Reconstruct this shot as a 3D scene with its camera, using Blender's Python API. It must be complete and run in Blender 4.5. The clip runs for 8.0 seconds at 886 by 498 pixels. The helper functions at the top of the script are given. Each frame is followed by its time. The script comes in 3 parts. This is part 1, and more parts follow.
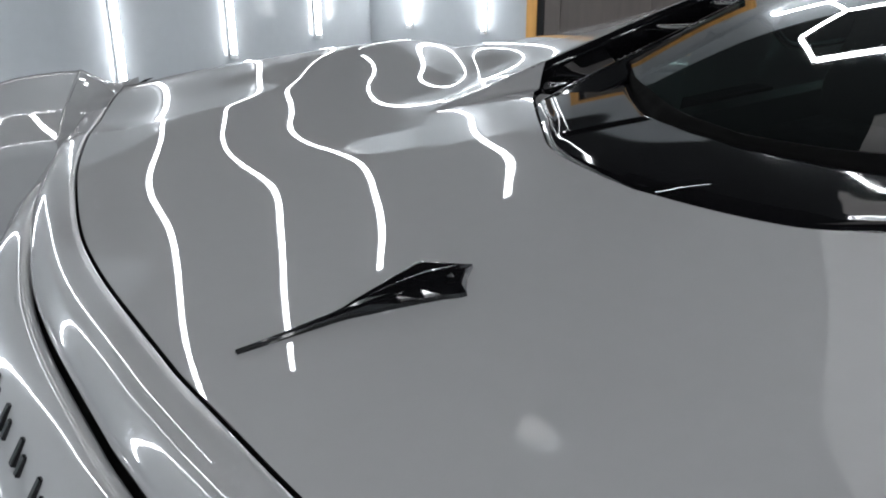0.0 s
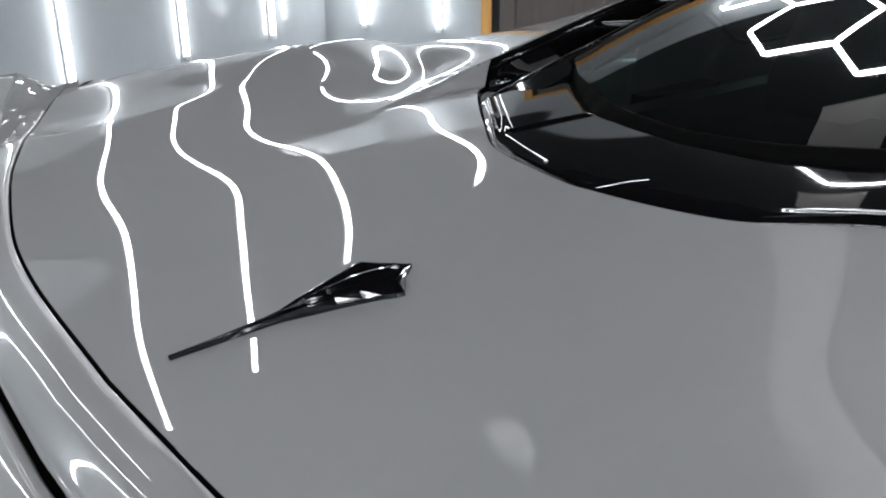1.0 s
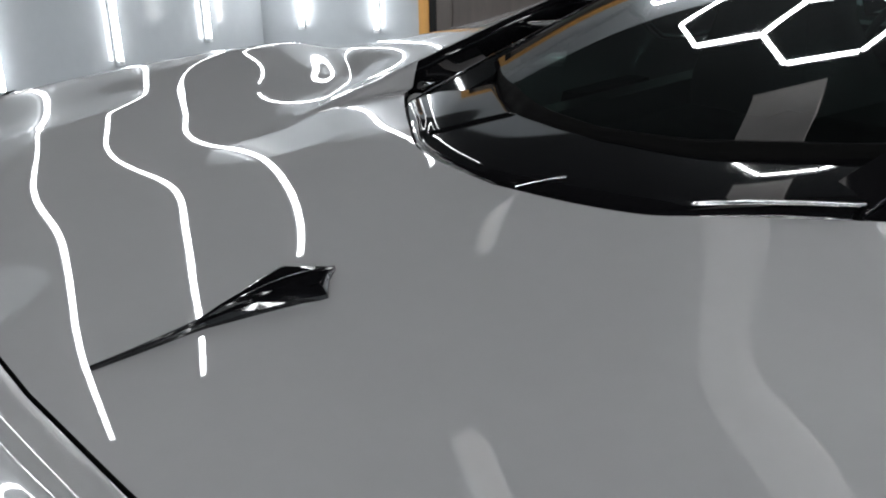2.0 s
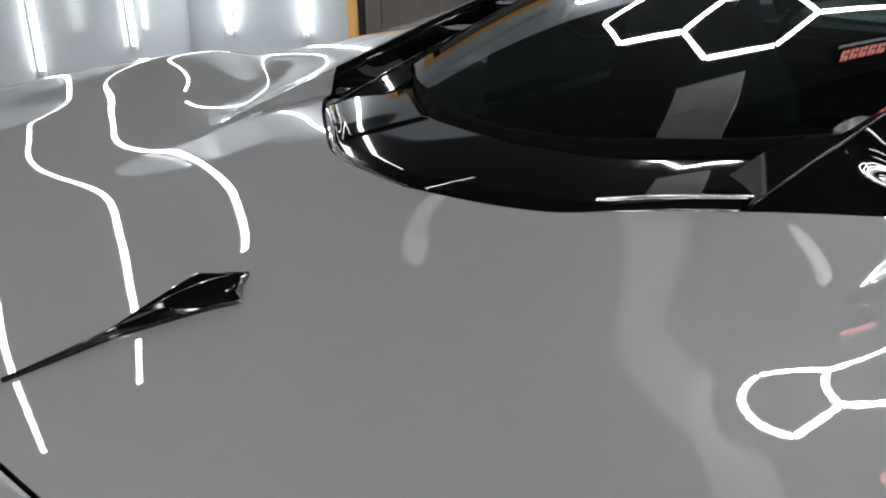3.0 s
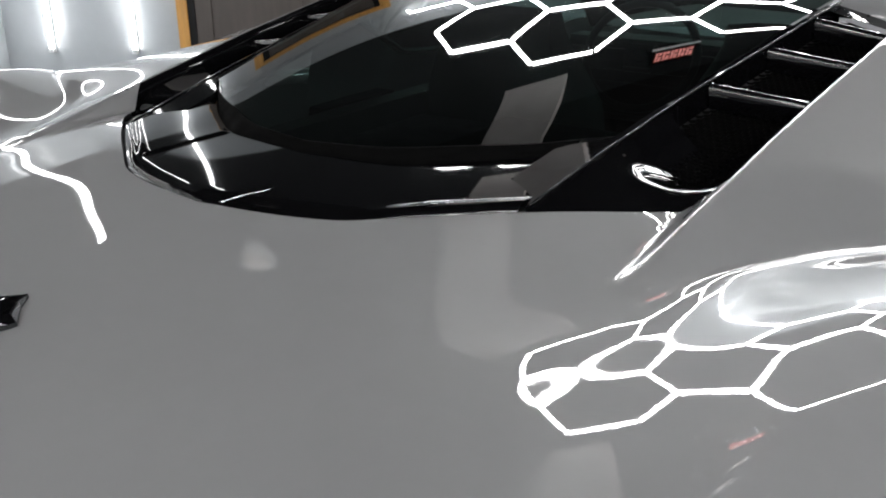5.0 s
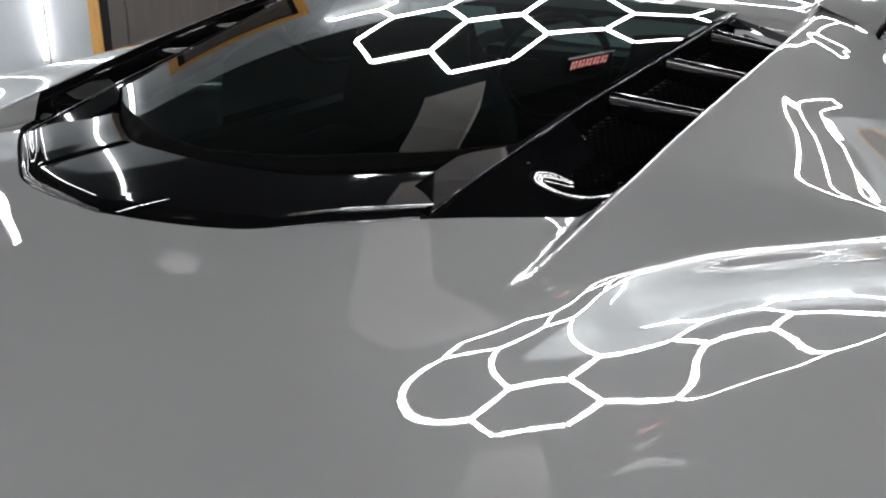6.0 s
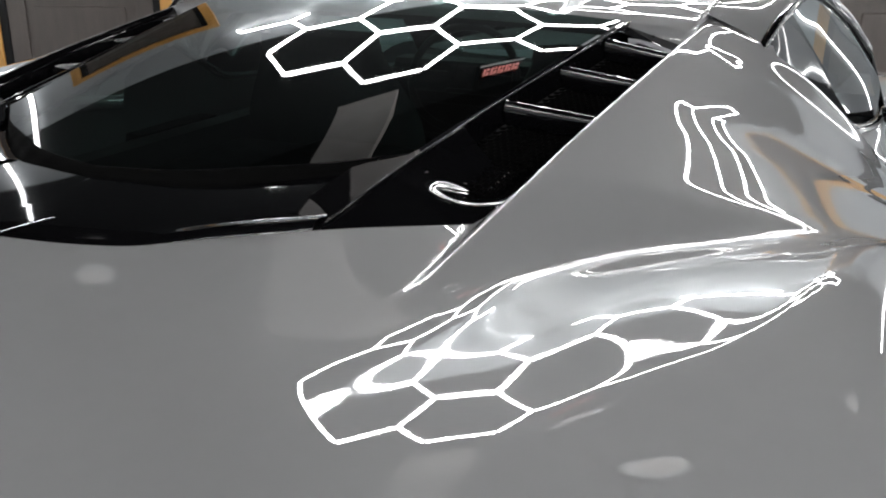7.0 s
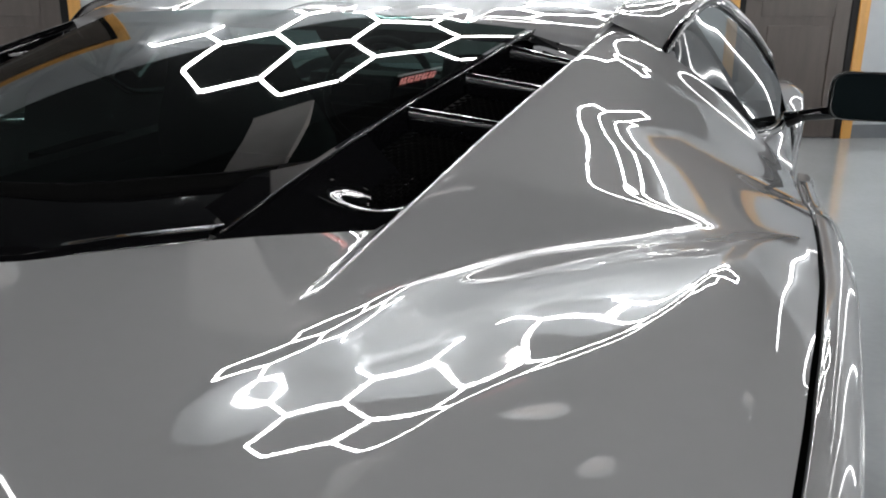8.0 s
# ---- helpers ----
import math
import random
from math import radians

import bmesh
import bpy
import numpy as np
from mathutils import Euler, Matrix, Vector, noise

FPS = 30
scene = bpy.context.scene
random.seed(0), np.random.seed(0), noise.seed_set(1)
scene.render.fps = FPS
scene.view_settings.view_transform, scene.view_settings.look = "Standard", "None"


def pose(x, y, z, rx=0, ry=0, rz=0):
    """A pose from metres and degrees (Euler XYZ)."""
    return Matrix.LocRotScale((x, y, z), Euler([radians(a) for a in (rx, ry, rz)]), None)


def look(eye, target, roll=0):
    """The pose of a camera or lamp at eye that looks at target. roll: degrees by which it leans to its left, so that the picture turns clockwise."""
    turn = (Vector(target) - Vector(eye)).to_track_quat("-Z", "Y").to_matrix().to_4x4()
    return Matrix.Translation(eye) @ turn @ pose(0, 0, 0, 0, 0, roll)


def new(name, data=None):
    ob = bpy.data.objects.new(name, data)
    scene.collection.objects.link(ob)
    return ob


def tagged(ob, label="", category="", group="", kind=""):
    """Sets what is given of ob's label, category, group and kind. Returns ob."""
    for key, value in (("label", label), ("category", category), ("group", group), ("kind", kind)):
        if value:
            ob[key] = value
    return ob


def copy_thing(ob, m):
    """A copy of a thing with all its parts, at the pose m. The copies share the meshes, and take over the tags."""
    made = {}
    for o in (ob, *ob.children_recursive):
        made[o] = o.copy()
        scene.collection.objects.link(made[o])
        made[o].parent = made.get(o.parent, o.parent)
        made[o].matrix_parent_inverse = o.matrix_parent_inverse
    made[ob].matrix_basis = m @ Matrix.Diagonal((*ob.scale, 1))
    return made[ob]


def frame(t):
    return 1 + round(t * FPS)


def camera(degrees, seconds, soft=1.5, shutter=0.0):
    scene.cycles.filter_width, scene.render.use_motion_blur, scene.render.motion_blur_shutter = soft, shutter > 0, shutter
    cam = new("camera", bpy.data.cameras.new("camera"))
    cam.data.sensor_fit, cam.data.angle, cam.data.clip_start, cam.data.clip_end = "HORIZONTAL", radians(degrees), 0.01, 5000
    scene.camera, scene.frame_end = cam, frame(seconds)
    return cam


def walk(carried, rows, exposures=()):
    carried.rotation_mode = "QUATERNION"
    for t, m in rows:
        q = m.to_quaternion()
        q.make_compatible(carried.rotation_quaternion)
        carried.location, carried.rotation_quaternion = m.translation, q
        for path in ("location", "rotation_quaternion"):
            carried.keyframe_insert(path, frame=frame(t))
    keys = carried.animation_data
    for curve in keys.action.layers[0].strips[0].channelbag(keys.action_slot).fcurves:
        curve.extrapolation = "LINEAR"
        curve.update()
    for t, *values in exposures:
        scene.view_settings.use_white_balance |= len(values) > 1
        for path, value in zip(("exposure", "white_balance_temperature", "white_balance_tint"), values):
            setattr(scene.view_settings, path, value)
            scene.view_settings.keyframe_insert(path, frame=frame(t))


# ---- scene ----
cam = camera(52.77, 8.0, soft=1.9)
VIEW = [  # seconds, place, heading to the left of the car's axis, pitch, roll
    (0.0, 0.617, -0.681, 1.294, 54.43, -21.99, -0.25),
    (1.0, 0.628, -0.661, 1.293, 51.86, -22.07, -0.40),
    (1.5, 0.639, -0.654, 1.295, 50.11, -22.12, -0.59),
    (3.0, 0.695, -0.648, 1.309, 44.18, -22.10, -1.16),
    (3.5, 0.713, -0.643, 1.308, 41.81, -21.91, -1.02),
    (4.0, 0.730, -0.639, 1.312, 39.57, -21.83, -0.94),
    (4.5, 0.749, -0.633, 1.312, 37.00, -21.59, -0.64),
    (5.0, 0.761, -0.624, 1.311, 34.23, -21.36, -0.21),
    (6.5, 0.803, -0.611, 1.309, 26.81, -20.24, 0.92),
    (7.0, 0.819, -0.603, 1.307, 24.22, -19.79, 0.71),
    (7.5, 0.832, -0.593, 1.298, 21.81, -19.17, 0.52),
    (8.0, 0.845, -0.586, 1.292, 19.48, -18.66, 0.54),
]


def heading(x, y, z, yaw, pitch, roll):
    a, b = radians(yaw), radians(pitch)
    eye = Vector((x, y, z))
    return look(eye, eye + Vector((-math.sin(a) * math.cos(b), math.cos(a) * math.cos(b), math.sin(b))), roll)


walk(cam, [(t, heading(*row)) for t, *row in VIEW], exposures=[(0.0, 0.34, 6150, 9), (1.5, 0.3, 6200, 9), (3.5, 0.25, 6400, 10), (5.0, 0.2, 6420, 10), (6.5, 0.16, 6430, 10), (8.0, -0.08, 6430, 10)])

# ---- world: a closed, windowless detailing bay; only its own lamps give light ----
world = bpy.data.worlds.new("world")
scene.world = world
world.use_nodes = True
world.node_tree.nodes["Background"].inputs["Color"].default_value = (0.5, 0.55, 0.6, 1)
world.node_tree.nodes["Background"].inputs["Strength"].default_value = 0.05
TUBE_POWER = 17.0
HEX_POWER = 50.0


# ---- materials ----
def material(name, color, rough=0.5, metal=0.0, coat=0.0, coat_ior=1.5, vary=0.0, scale=8.0, bump=0.0, bump_scale=60.0, spec=0.5, coat_rough=0.03, stretch=(1, 1, 1)):
    """A principled surface with two scales of colour and gloss variation and a fine relief."""
    m = bpy.data.materials.new(name)
    m.use_nodes = True
    nt = m.node_tree
    b = nt.nodes["Principled BSDF"]
    b.inputs["Base Color"].default_value = (*color, 1)
    b.inputs["Roughness"].default_value = rough
    b.inputs["Metallic"].default_value = metal
    b.inputs["Coat Weight"].default_value = coat
    b.inputs["Coat Roughness"].default_value = coat_rough
    b.inputs["Coat IOR"].default_value = coat_ior
    b.inputs["Specular IOR Level"].default_value = spec
    tc = nt.nodes.new("ShaderNodeTexCoord")
    mp = nt.nodes.new("ShaderNodeMapping")
    mp.inputs["Scale"].default_value = stretch
    nt.links.new(tc.outputs["Object"], mp.inputs["Vector"])
    if vary:
        big = nt.nodes.new("ShaderNodeTexNoise")
        big.inputs["Scale"].default_value, big.inputs["Detail"].default_value = scale, 6
        fine = nt.nodes.new("ShaderNodeTexNoise")
        fine.inputs["Scale"].default_value, fine.inputs["Detail"].default_value = scale * 14, 4
        for n in (big, fine):
            nt.links.new(mp.outputs["Vector"], n.inputs["Vector"])
        mix = nt.nodes.new("ShaderNodeMix")
        mix.inputs[0].default_value = 0.35
        nt.links.new(big.outputs["Fac"], mix.inputs[2])
        nt.links.new(fine.outputs["Fac"], mix.inputs[3])
        ramp = nt.nodes.new("ShaderNodeMapRange")
        ramp.inputs["From Min"].default_value, ramp.inputs["From Max"].default_value = 0.3, 0.7
        ramp.inputs["To Min"].default_value, ramp.inputs["To Max"].default_value = 1 - vary, 1 + vary
        nt.links.new(mix.outputs[0], ramp.inputs["Value"])
        mul = nt.nodes.new("ShaderNodeVectorMath")
        mul.operation = "SCALE"
        mul.inputs[0].default_value = color
        nt.links.new(ramp.outputs["Result"], mul.inputs["Scale"])
        nt.links.new(mul.outputs["Vector"], b.inputs["Base Color"])
        rr = nt.nodes.new("ShaderNodeMath")
        rr.operation = "MULTIPLY"
        rr.inputs[1].default_value = rough
        nt.links.new(ramp.outputs["Result"], rr.inputs[0])
        nt.links.new(rr.outputs["Value"], b.inputs["Roughness"])
    if bump:
        nz = nt.nodes.new("ShaderNodeTexNoise")
        nz.inputs["Scale"].default_value, nz.inputs["Detail"].default_value = bump_scale, 3
        nt.links.new(mp.outputs["Vector"], nz.inputs["Vector"])
        bp = nt.nodes.new("ShaderNodeBump")
        bp.inputs["Strength"].default_value, bp.inputs["Distance"].default_value = bump, 0.001
        nt.links.new(nz.outputs["Fac"], bp.inputs["Height"])
        nt.links.new(bp.outputs["Normal"], b.inputs["Normal"])
        if coat:
            nt.links.new(bp.outputs["Normal"], b.inputs["Coat Normal"])
    return m


def glowing(name, color, power):
    m = bpy.data.materials.new(name)
    m.use_nodes = True
    b = m.node_tree.nodes["Principled BSDF"]
    b.inputs["Base Color"].default_value = (0.8, 0.8, 0.8, 1)
    b.inputs["Emission Color"].default_value = (*color, 1)
    b.inputs["Emission Strength"].default_value = power
    return m


def pane(name, tint, ior=1.5):
    """Tinted glazing: clear through its tint, with a mirror-like skin."""
    m = bpy.data.materials.new(name)
    m.use_nodes = True
    nt = m.node_tree
    nt.nodes.remove(nt.nodes["Principled BSDF"])
    see = nt.nodes.new("ShaderNodeBsdfTransparent")
    see.inputs["Color"].default_value = (*tint, 1)
    gloss = nt.nodes.new("ShaderNodeBsdfGlossy")
    gloss.inputs["Roughness"].default_value = 0.015
    fr = nt.nodes.new("ShaderNodeFresnel")
    fr.inputs["IOR"].default_value = ior
    mix = nt.nodes.new("ShaderNodeMixShader")
    nt.links.new(fr.outputs["Fac"], mix.inputs["Fac"])
    nt.links.new(see.outputs["BSDF"], mix.inputs[1])
    nt.links.new(gloss.outputs["BSDF"], mix.inputs[2])
    nt.links.new(mix.outputs["Shader"], nt.nodes["Material Output"].inputs["Surface"])
    return m


PAINT = material("grey_paint", (0.232, 0.232, 0.237), rough=0.45, metal=0.0, coat=1.0, coat_ior=1.8, vary=0.03, scale=3, coat_rough=0.012, bump=0.004, bump_scale=160, spec=0.12)
BLACK = material("gloss_black", (0.0025, 0.0025, 0.003), rough=0.035, vary=0.1, scale=6)
MATT = material("matt_black", (0.004, 0.004, 0.0045), rough=0.5, spec=0.2, vary=0.2, scale=20, bump=0.2, bump_scale=500)
RUBBER = material("dark_gap", (0.002, 0.002, 0.002), rough=0.9, spec=0.05, vary=0.2, scale=30)
TRIM = material("satin_trim", (0.35, 0.36, 0.37), rough=0.2, metal=0.9, vary=0.05, scale=20)
GLASS = pane("tinted_glass", (0.095, 0.165, 0.15), 1.45)
SIDE_GLASS = pane("side_glass", (0.3, 0.34, 0.34), 1.5)
MIRROR = material("mirror_glass", (0.012, 0.017, 0.018), rough=0.02, metal=1.0, vary=0.03, scale=8)
MIRROR_TRIM = material("dark_trim", (0.03, 0.031, 0.033), rough=0.06, vary=0.1, scale=8)
WALL = material("wall_panel", (0.40, 0.425, 0.445), rough=0.14, vary=0.05, scale=1.2, bump=0.05, bump_scale=9)
JOINT = material("panel_joint", (0.12, 0.13, 0.14), rough=0.6, vary=0.15, scale=10)
# dark colour standing in for the shade high on the far wall
SHADE_SHEET = material("shade_sheet", (0.022, 0.024, 0.025), rough=0.6, spec=0.2, vary=0.1, scale=2, bump=0.1, bump_scale=40)
CEILING = material("ceiling_board", (0.005, 0.005, 0.0052), rough=0.9, spec=0.1, vary=0.06, scale=2, bump=0.1, bump_scale=40)
FLOOR = material("epoxy_floor", (0.40, 0.42, 0.43), rough=0.1, vary=0.08, scale=2.2, coat=0.6, bump=0.04, bump_scale=14)
WOOD = material("orange_timber", (0.52, 0.27, 0.065), rough=0.45, vary=0.22, scale=5, bump=0.25, bump_scale=80, stretch=(6, 6, 0.6))
DOOR = material("brown_door", (0.065, 0.052, 0.045), rough=0.42, vary=0.2, scale=5, bump=0.15, bump_scale=70, stretch=(5, 5, 0.6))
STEEL = material("galvanised_steel", (0.76, 0.70, 0.67), rough=0.55, metal=0.0, vary=0.14, scale=5, bump=0.1, bump_scale=30)
LEATHER = material("black_leather", (0.02, 0.02, 0.021), rough=0.5, vary=0.2, scale=12, bump=0.3, bump_scale=260)
TUBE = glowing("lit_tube", (1.0, 0.99, 0.975), TUBE_POWER)
HEXLIGHT = glowing("lit_hex_tube", (1.0, 0.99, 0.975), HEX_POWER)
SCREEN = glowing("red_screen", (1.0, 0.09, 0.04), 2.2)
HOUSING = material("lamp_housing", (0.7, 0.72, 0.73), rough=0.4, vary=0.05, scale=9)


# ---- mesh helpers ----
def part(name, bm, mat, parent=None, label="", smooth=False, outward=None):
    me = bpy.data.meshes.new(name)
    bm.normal_update()
    if outward:
        turn = sum(f.normal.dot(f.calc_center_median() - Vector(outward)) * f.calc_area() for f in bm.faces)
        if turn < 0:
            bmesh.ops.reverse_faces(bm, faces=bm.faces[:])
    bm.to_mesh(me)
    bm.free()
    me.materials.append(mat)
    if smooth:
        for p in me.polygons:
            p.use_smooth = True
    ob = new(name, me)
    if parent is not None:
        ob.parent = parent
    if label:
        ob["label"] = label
    return ob


def empty(name, label, category, group="", kind=""):
    return tagged(new(name), label, category, group, kind)


def box(bm, lo, hi, m=None, bevel=0.0):
    before = set(bm.verts)
    made = bmesh.ops.create_cube(bm, size=1.0)["verts"]
    size = [hi[i] - lo[i] for i in range(3)]
    mid = [(hi[i] + lo[i]) / 2 for i in range(3)]
    bmesh.ops.transform(bm, matrix=Matrix.Translation(mid) @ Matrix.Diagonal((*size, 1)), verts=made)
    if bevel:
        bmesh.ops.bevel(bm, geom=list({e for v in made for e in v.link_edges}), offset=bevel, segments=3, affect="EDGES")
    if m is not None:
        bmesh.ops.transform(bm, matrix=m, verts=[v for v in bm.verts if v not in before])
    return bm


def boxes(*items, bevel=0.0):
    bm = bmesh.new()
    for lo, hi in items:
        box(bm, lo, hi, bevel=bevel)
    return bm


def tube(bm, pts, r, sides=10, closed=False, caps=True):
    """A round bar along pts; r may be one radius or one per point."""
    pts = [Vector(p) for p in pts]
    n = len(pts)
    rad = r if isinstance(r, (list, tuple)) else [r] * n
    rings = []
    for i, p in enumerate(pts):
        a = pts[(i - 1) % n] if closed or i else p
        b = pts[(i + 1) % n] if closed or i < n - 1 else p
        d = (b - a).normalized()
        side = d.cross(Vector((0, 0, 1)))
        side = side.normalized() if side.length > 0.05 else d.cross(Vector((0, 1, 0))).normalized()
        up = side.cross(d)
        rings.append([bm.verts.new(p + rad[i] * (math.cos(k) * side + math.sin(k) * up)) for k in [2 * math.pi * j / sides for j in range(sides)]])
    for i in range(n if closed else n - 1):
        A, B = rings[i], rings[(i + 1) % n]
        for j in range(sides):
            bm.faces.new((A[j], A[(j + 1) % sides], B[(j + 1) % sides], B[j]))
    if caps and not closed:
        bm.faces.new(rings[0][::-1])
        bm.faces.new(rings[-1])
    return bm


def sheet(rows, thick=0.0):
    """A grid of points as a surface; thick: metres that it is folded down at its rim."""
    bm = bmesh.new()
    vs = [[bm.verts.new(p) for p in row] for row in rows]
    for i in range(len(vs) - 1):
        for j in range(len(vs[0]) - 1):
            bm.faces.new((vs[i][j], vs[i][j + 1], vs[i + 1][j + 1], vs[i + 1][j]))
    if thick:
        rim = vs[0] + [r[-1] for r in vs[1:]] + vs[-1][-2::-1] + [r[0] for r in vs[-2:0:-1]]
        low = [bm.verts.new(v.co - Vector((0, 0, thick))) for v in rim]
        for k in range(len(rim)):
            q = (k + 1) % len(rim)
            bm.faces.new((rim[q], rim[k], low[k], low[q]))
    return bm


def pchip(xs, ys, q):
    """Smooth interpolation through knots with no overshoot."""
    xs, ys, q = np.asarray(xs, float), np.asarray(ys, float), np.asarray(q, float)
    h = np.diff(xs)
    d = np.diff(ys) / h
    m = np.zeros(len(xs))
    m[0], m[-1] = d[0], d[-1]
    for i in range(1, len(xs) - 1):
        if d[i - 1] * d[i] > 0:
            w1, w2 = 2 * h[i] + h[i - 1], h[i] + 2 * h[i - 1]
            m[i] = (w1 + w2) / (w1 / d[i - 1] + w2 / d[i])
    k = np.clip(np.searchsorted(xs, q) - 1, 0, len(xs) - 2)
    t = (q - xs[k]) / h[k]
    t2, t3 = t * t, t * t * t
    return (2 * t3 - 3 * t2 + 1) * ys[k] + (t3 - 2 * t2 + t) * h[k] * m[k] + (3 * t2 - 2 * t3) * ys[k + 1] + (t3 - t2) * h[k] * m[k + 1]


def smooth(a, b, x):
    t = min(1, max(0, (x - a) / (b - a)))
    return t * t * (3 - 2 * t)


# ---- the car's upper rear skin: sections across the car at stations along it ----
# y; crease x, z; valley x, z; fold x, z; shut line x, z
STATION = [
    (-0.60, 0.40, 0.925, 0.48, 0.925, 0.56, 0.932, 0.84, 0.940),
    (-0.30, 0.42, 0.949, 0.50, 0.953, 0.60, 0.968, 0.875, 0.982),
    (-0.14, 0.45, 0.963, 0.53, 0.966, 0.648, 0.998, 0.886, 1.001),
    (-0.04, 0.458, 0.971, 0.545, 0.967, 0.714, 1.001, 0.895, 1.005),
    (0.04, 0.466, 0.977, 0.560, 0.965, 0.767, 1.009, 0.901, 1.005),
    (0.10, 0.475, 0.986, 0.575, 0.963, 0.802, 1.014, 0.906, 1.004),
    (0.175, 0.481, 1.000, 0.605, 0.961, 0.832, 1.016, 0.911, 1.002),
    (0.30, 0.493, 1.024, 0.675, 0.946, 0.868, 1.010, 0.919, 0.997),
    (0.44, 0.505, 1.050, 0.770, 0.931, 0.897, 0.992, 0.922, 0.986),
    (0.60, 0.522, 1.079, 0.870, 0.915, 0.905, 0.962, 0.923, 0.972),
    (0.85, 0.546, 1.118, 0.880, 0.890, 0.905, 0.905, 0.925, 0.925),
    (1.20, 0.570, 1.165, 0.880, 0.860, 0.905, 0.868, 0.925, 0.880),
]
NET = [  # control heights of the deck and inner haunch: across from the middle line, row by row from the tail
    (0.9327, 0.9319, 0.9314, 0.9378, 0.9561, 0.9805, 0.9926, 0.9881, 0.9653, 0.9237),
    (0.9427, 0.9438, 0.9406, 0.9407, 0.9549, 0.9698, 0.9752, 0.9766, 0.9793, 0.9848),
    (0.9451, 0.9476, 0.9468, 0.9483, 0.9618, 0.9706, 0.9718, 0.9820, 1.0019, 1.0312),
    (0.9536, 0.9531, 0.9526, 0.9560, 0.9664, 0.9868, 0.9922, 1.0046, 1.0283, 1.0616),
    (0.9676, 0.9666, 0.9632, 0.9694, 0.9696, 0.9814, 0.9978, 1.0195, 1.0459, 1.0776),
    (0.9951, 0.9870, 0.9818, 0.9824, 0.9642, 0.9836, 0.9953, 1.0142, 1.0428, 1.0845),
    (1.0230, 1.0204, 1.0102, 0.9974, 0.9892, 0.9754, 1.0035, 1.0147, 1.0443, 1.0827),
    (1.0363, 1.0353, 1.0311, 1.0215, 0.9997, 0.9760, 0.9964, 1.0185, 1.0393, 1.0620),
    (1.0300, 1.0298, 1.0275, 1.0158, 0.9925, 0.9740, 0.9806, 0.9980, 1.0117, 1.0226),
    (0.9992, 0.9985, 0.9947, 0.9840, 0.9684, 0.9559, 0.9515, 0.9551, 0.9603, 0.9641),
    (0.9407, 0.9393, 0.9358, 0.9316, 0.9262, 0.9174, 0.9051, 0.8928, 0.8855, 0.8854),
]
OUTER = (1.0057, 0.0046, 0.0579, 0.5769, 0.4606, 0.0226, 0.6215, -1.5199, -0.3379, 0.1963, -11.3332, -0.1440, -2.2775, -1.2874, -1.6284)  # haunch top outside the fold, a gentle polynomial of the plan
# how much steeper, and how hollow, the buttress falls beside its crease, at stations along it
FALL_Y = (0.0, 0.12, 0.25, 0.4, 0.6, 0.85)
FALL = (0.349, 0.150, 0.225, -0.017, 0.003, 0.0)
HOLLOW = (0.994, -1.120, -0.024, -0.044, 0.008, 0.0)
NET_X, NET_Y, NET_TAIL = 0.11, 0.13, -0.66


def ease(a, b, x):
    t = np.clip((x - a) / (b - a), 0, 1)
    return t * t * (3 - 2 * t)


def bend(t):
    return (1 - t) ** 3 / 6, (3 * t ** 3 - 6 * t * t + 4) / 6, (-3 * t ** 3 + 3 * t * t + 3 * t + 1) / 6, t ** 3 / 6


def net_height(x, y):
    """The cubic surface over the control net, even about the middle line, straight on beyond its rim."""
    net, rim = np.array(NET), 8 * NET_X - 0.001
    def inside(x, y):
        u, v = x / NET_X, (np.clip(y, -0.53, 0.509) - NET_TAIL) / NET_Y
        i, j = np.floor(u).astype(int), np.floor(v).astype(int)
        wu, wv = bend(u - i), bend(v - j)
        return sum(wu[a] * wv[b] * net[j - 1 + b, np.abs(i - 1 + a)] for a in range(4) for b in range(4))
    z = inside(np.minimum(x, rim), y)
    slope = (inside(np.full_like(x, rim), y) - inside(np.full_like(x, rim - 0.01), y)) / 0.01
    return z + slope * np.maximum(0, x - rim) - 0.30 * np.maximum(0, y - 0.509)


def outer_height(x, y):
    u = x - 0.65
    terms = (1 + 0 * u, u, y, u * u, u * y, y * y, u ** 3, u * u * y, u * y * y, y ** 3, u ** 4, y ** 4, u * u * y * y, u ** 3 * y, u * y ** 3)
    return sum(c * t for c, t in zip(OUTER, terms))


def soft_max(a, b, k):
    return 0.5 * (a + b + np.sqrt((a - b) ** 2 + k * k))


STEP = 0.004
GX, GY = np.arange(0, 1.0, STEP), np.arange(-0.62, 1.24, STEP)
cols = np.array(STATION)
X, Y = np.meshgrid(GX, GY)
cx, cz, vx, vz, fx, fz, sx, sz = [np.repeat(pchip(cols[:, 0], cols[:, i], np.clip(GY, -0.6, 1.2))[:, None], len(GX), 1) for i in range(1, 9)]
inner_skin = net_height(X, Y)
outer_skin = outer_height(np.clip(X, 0.45, 0.93), np.clip(Y, -0.33, 0.27)) + np.where(Y > 0.27, sz - 0.998, 0)
# the fold along the haunch, where its inner and outer faces meet
over = ease(0.50, 0.60, X)
body_skin = inner_skin * (1 - over) - over * soft_max(-inner_skin, -outer_skin, 0.0012)
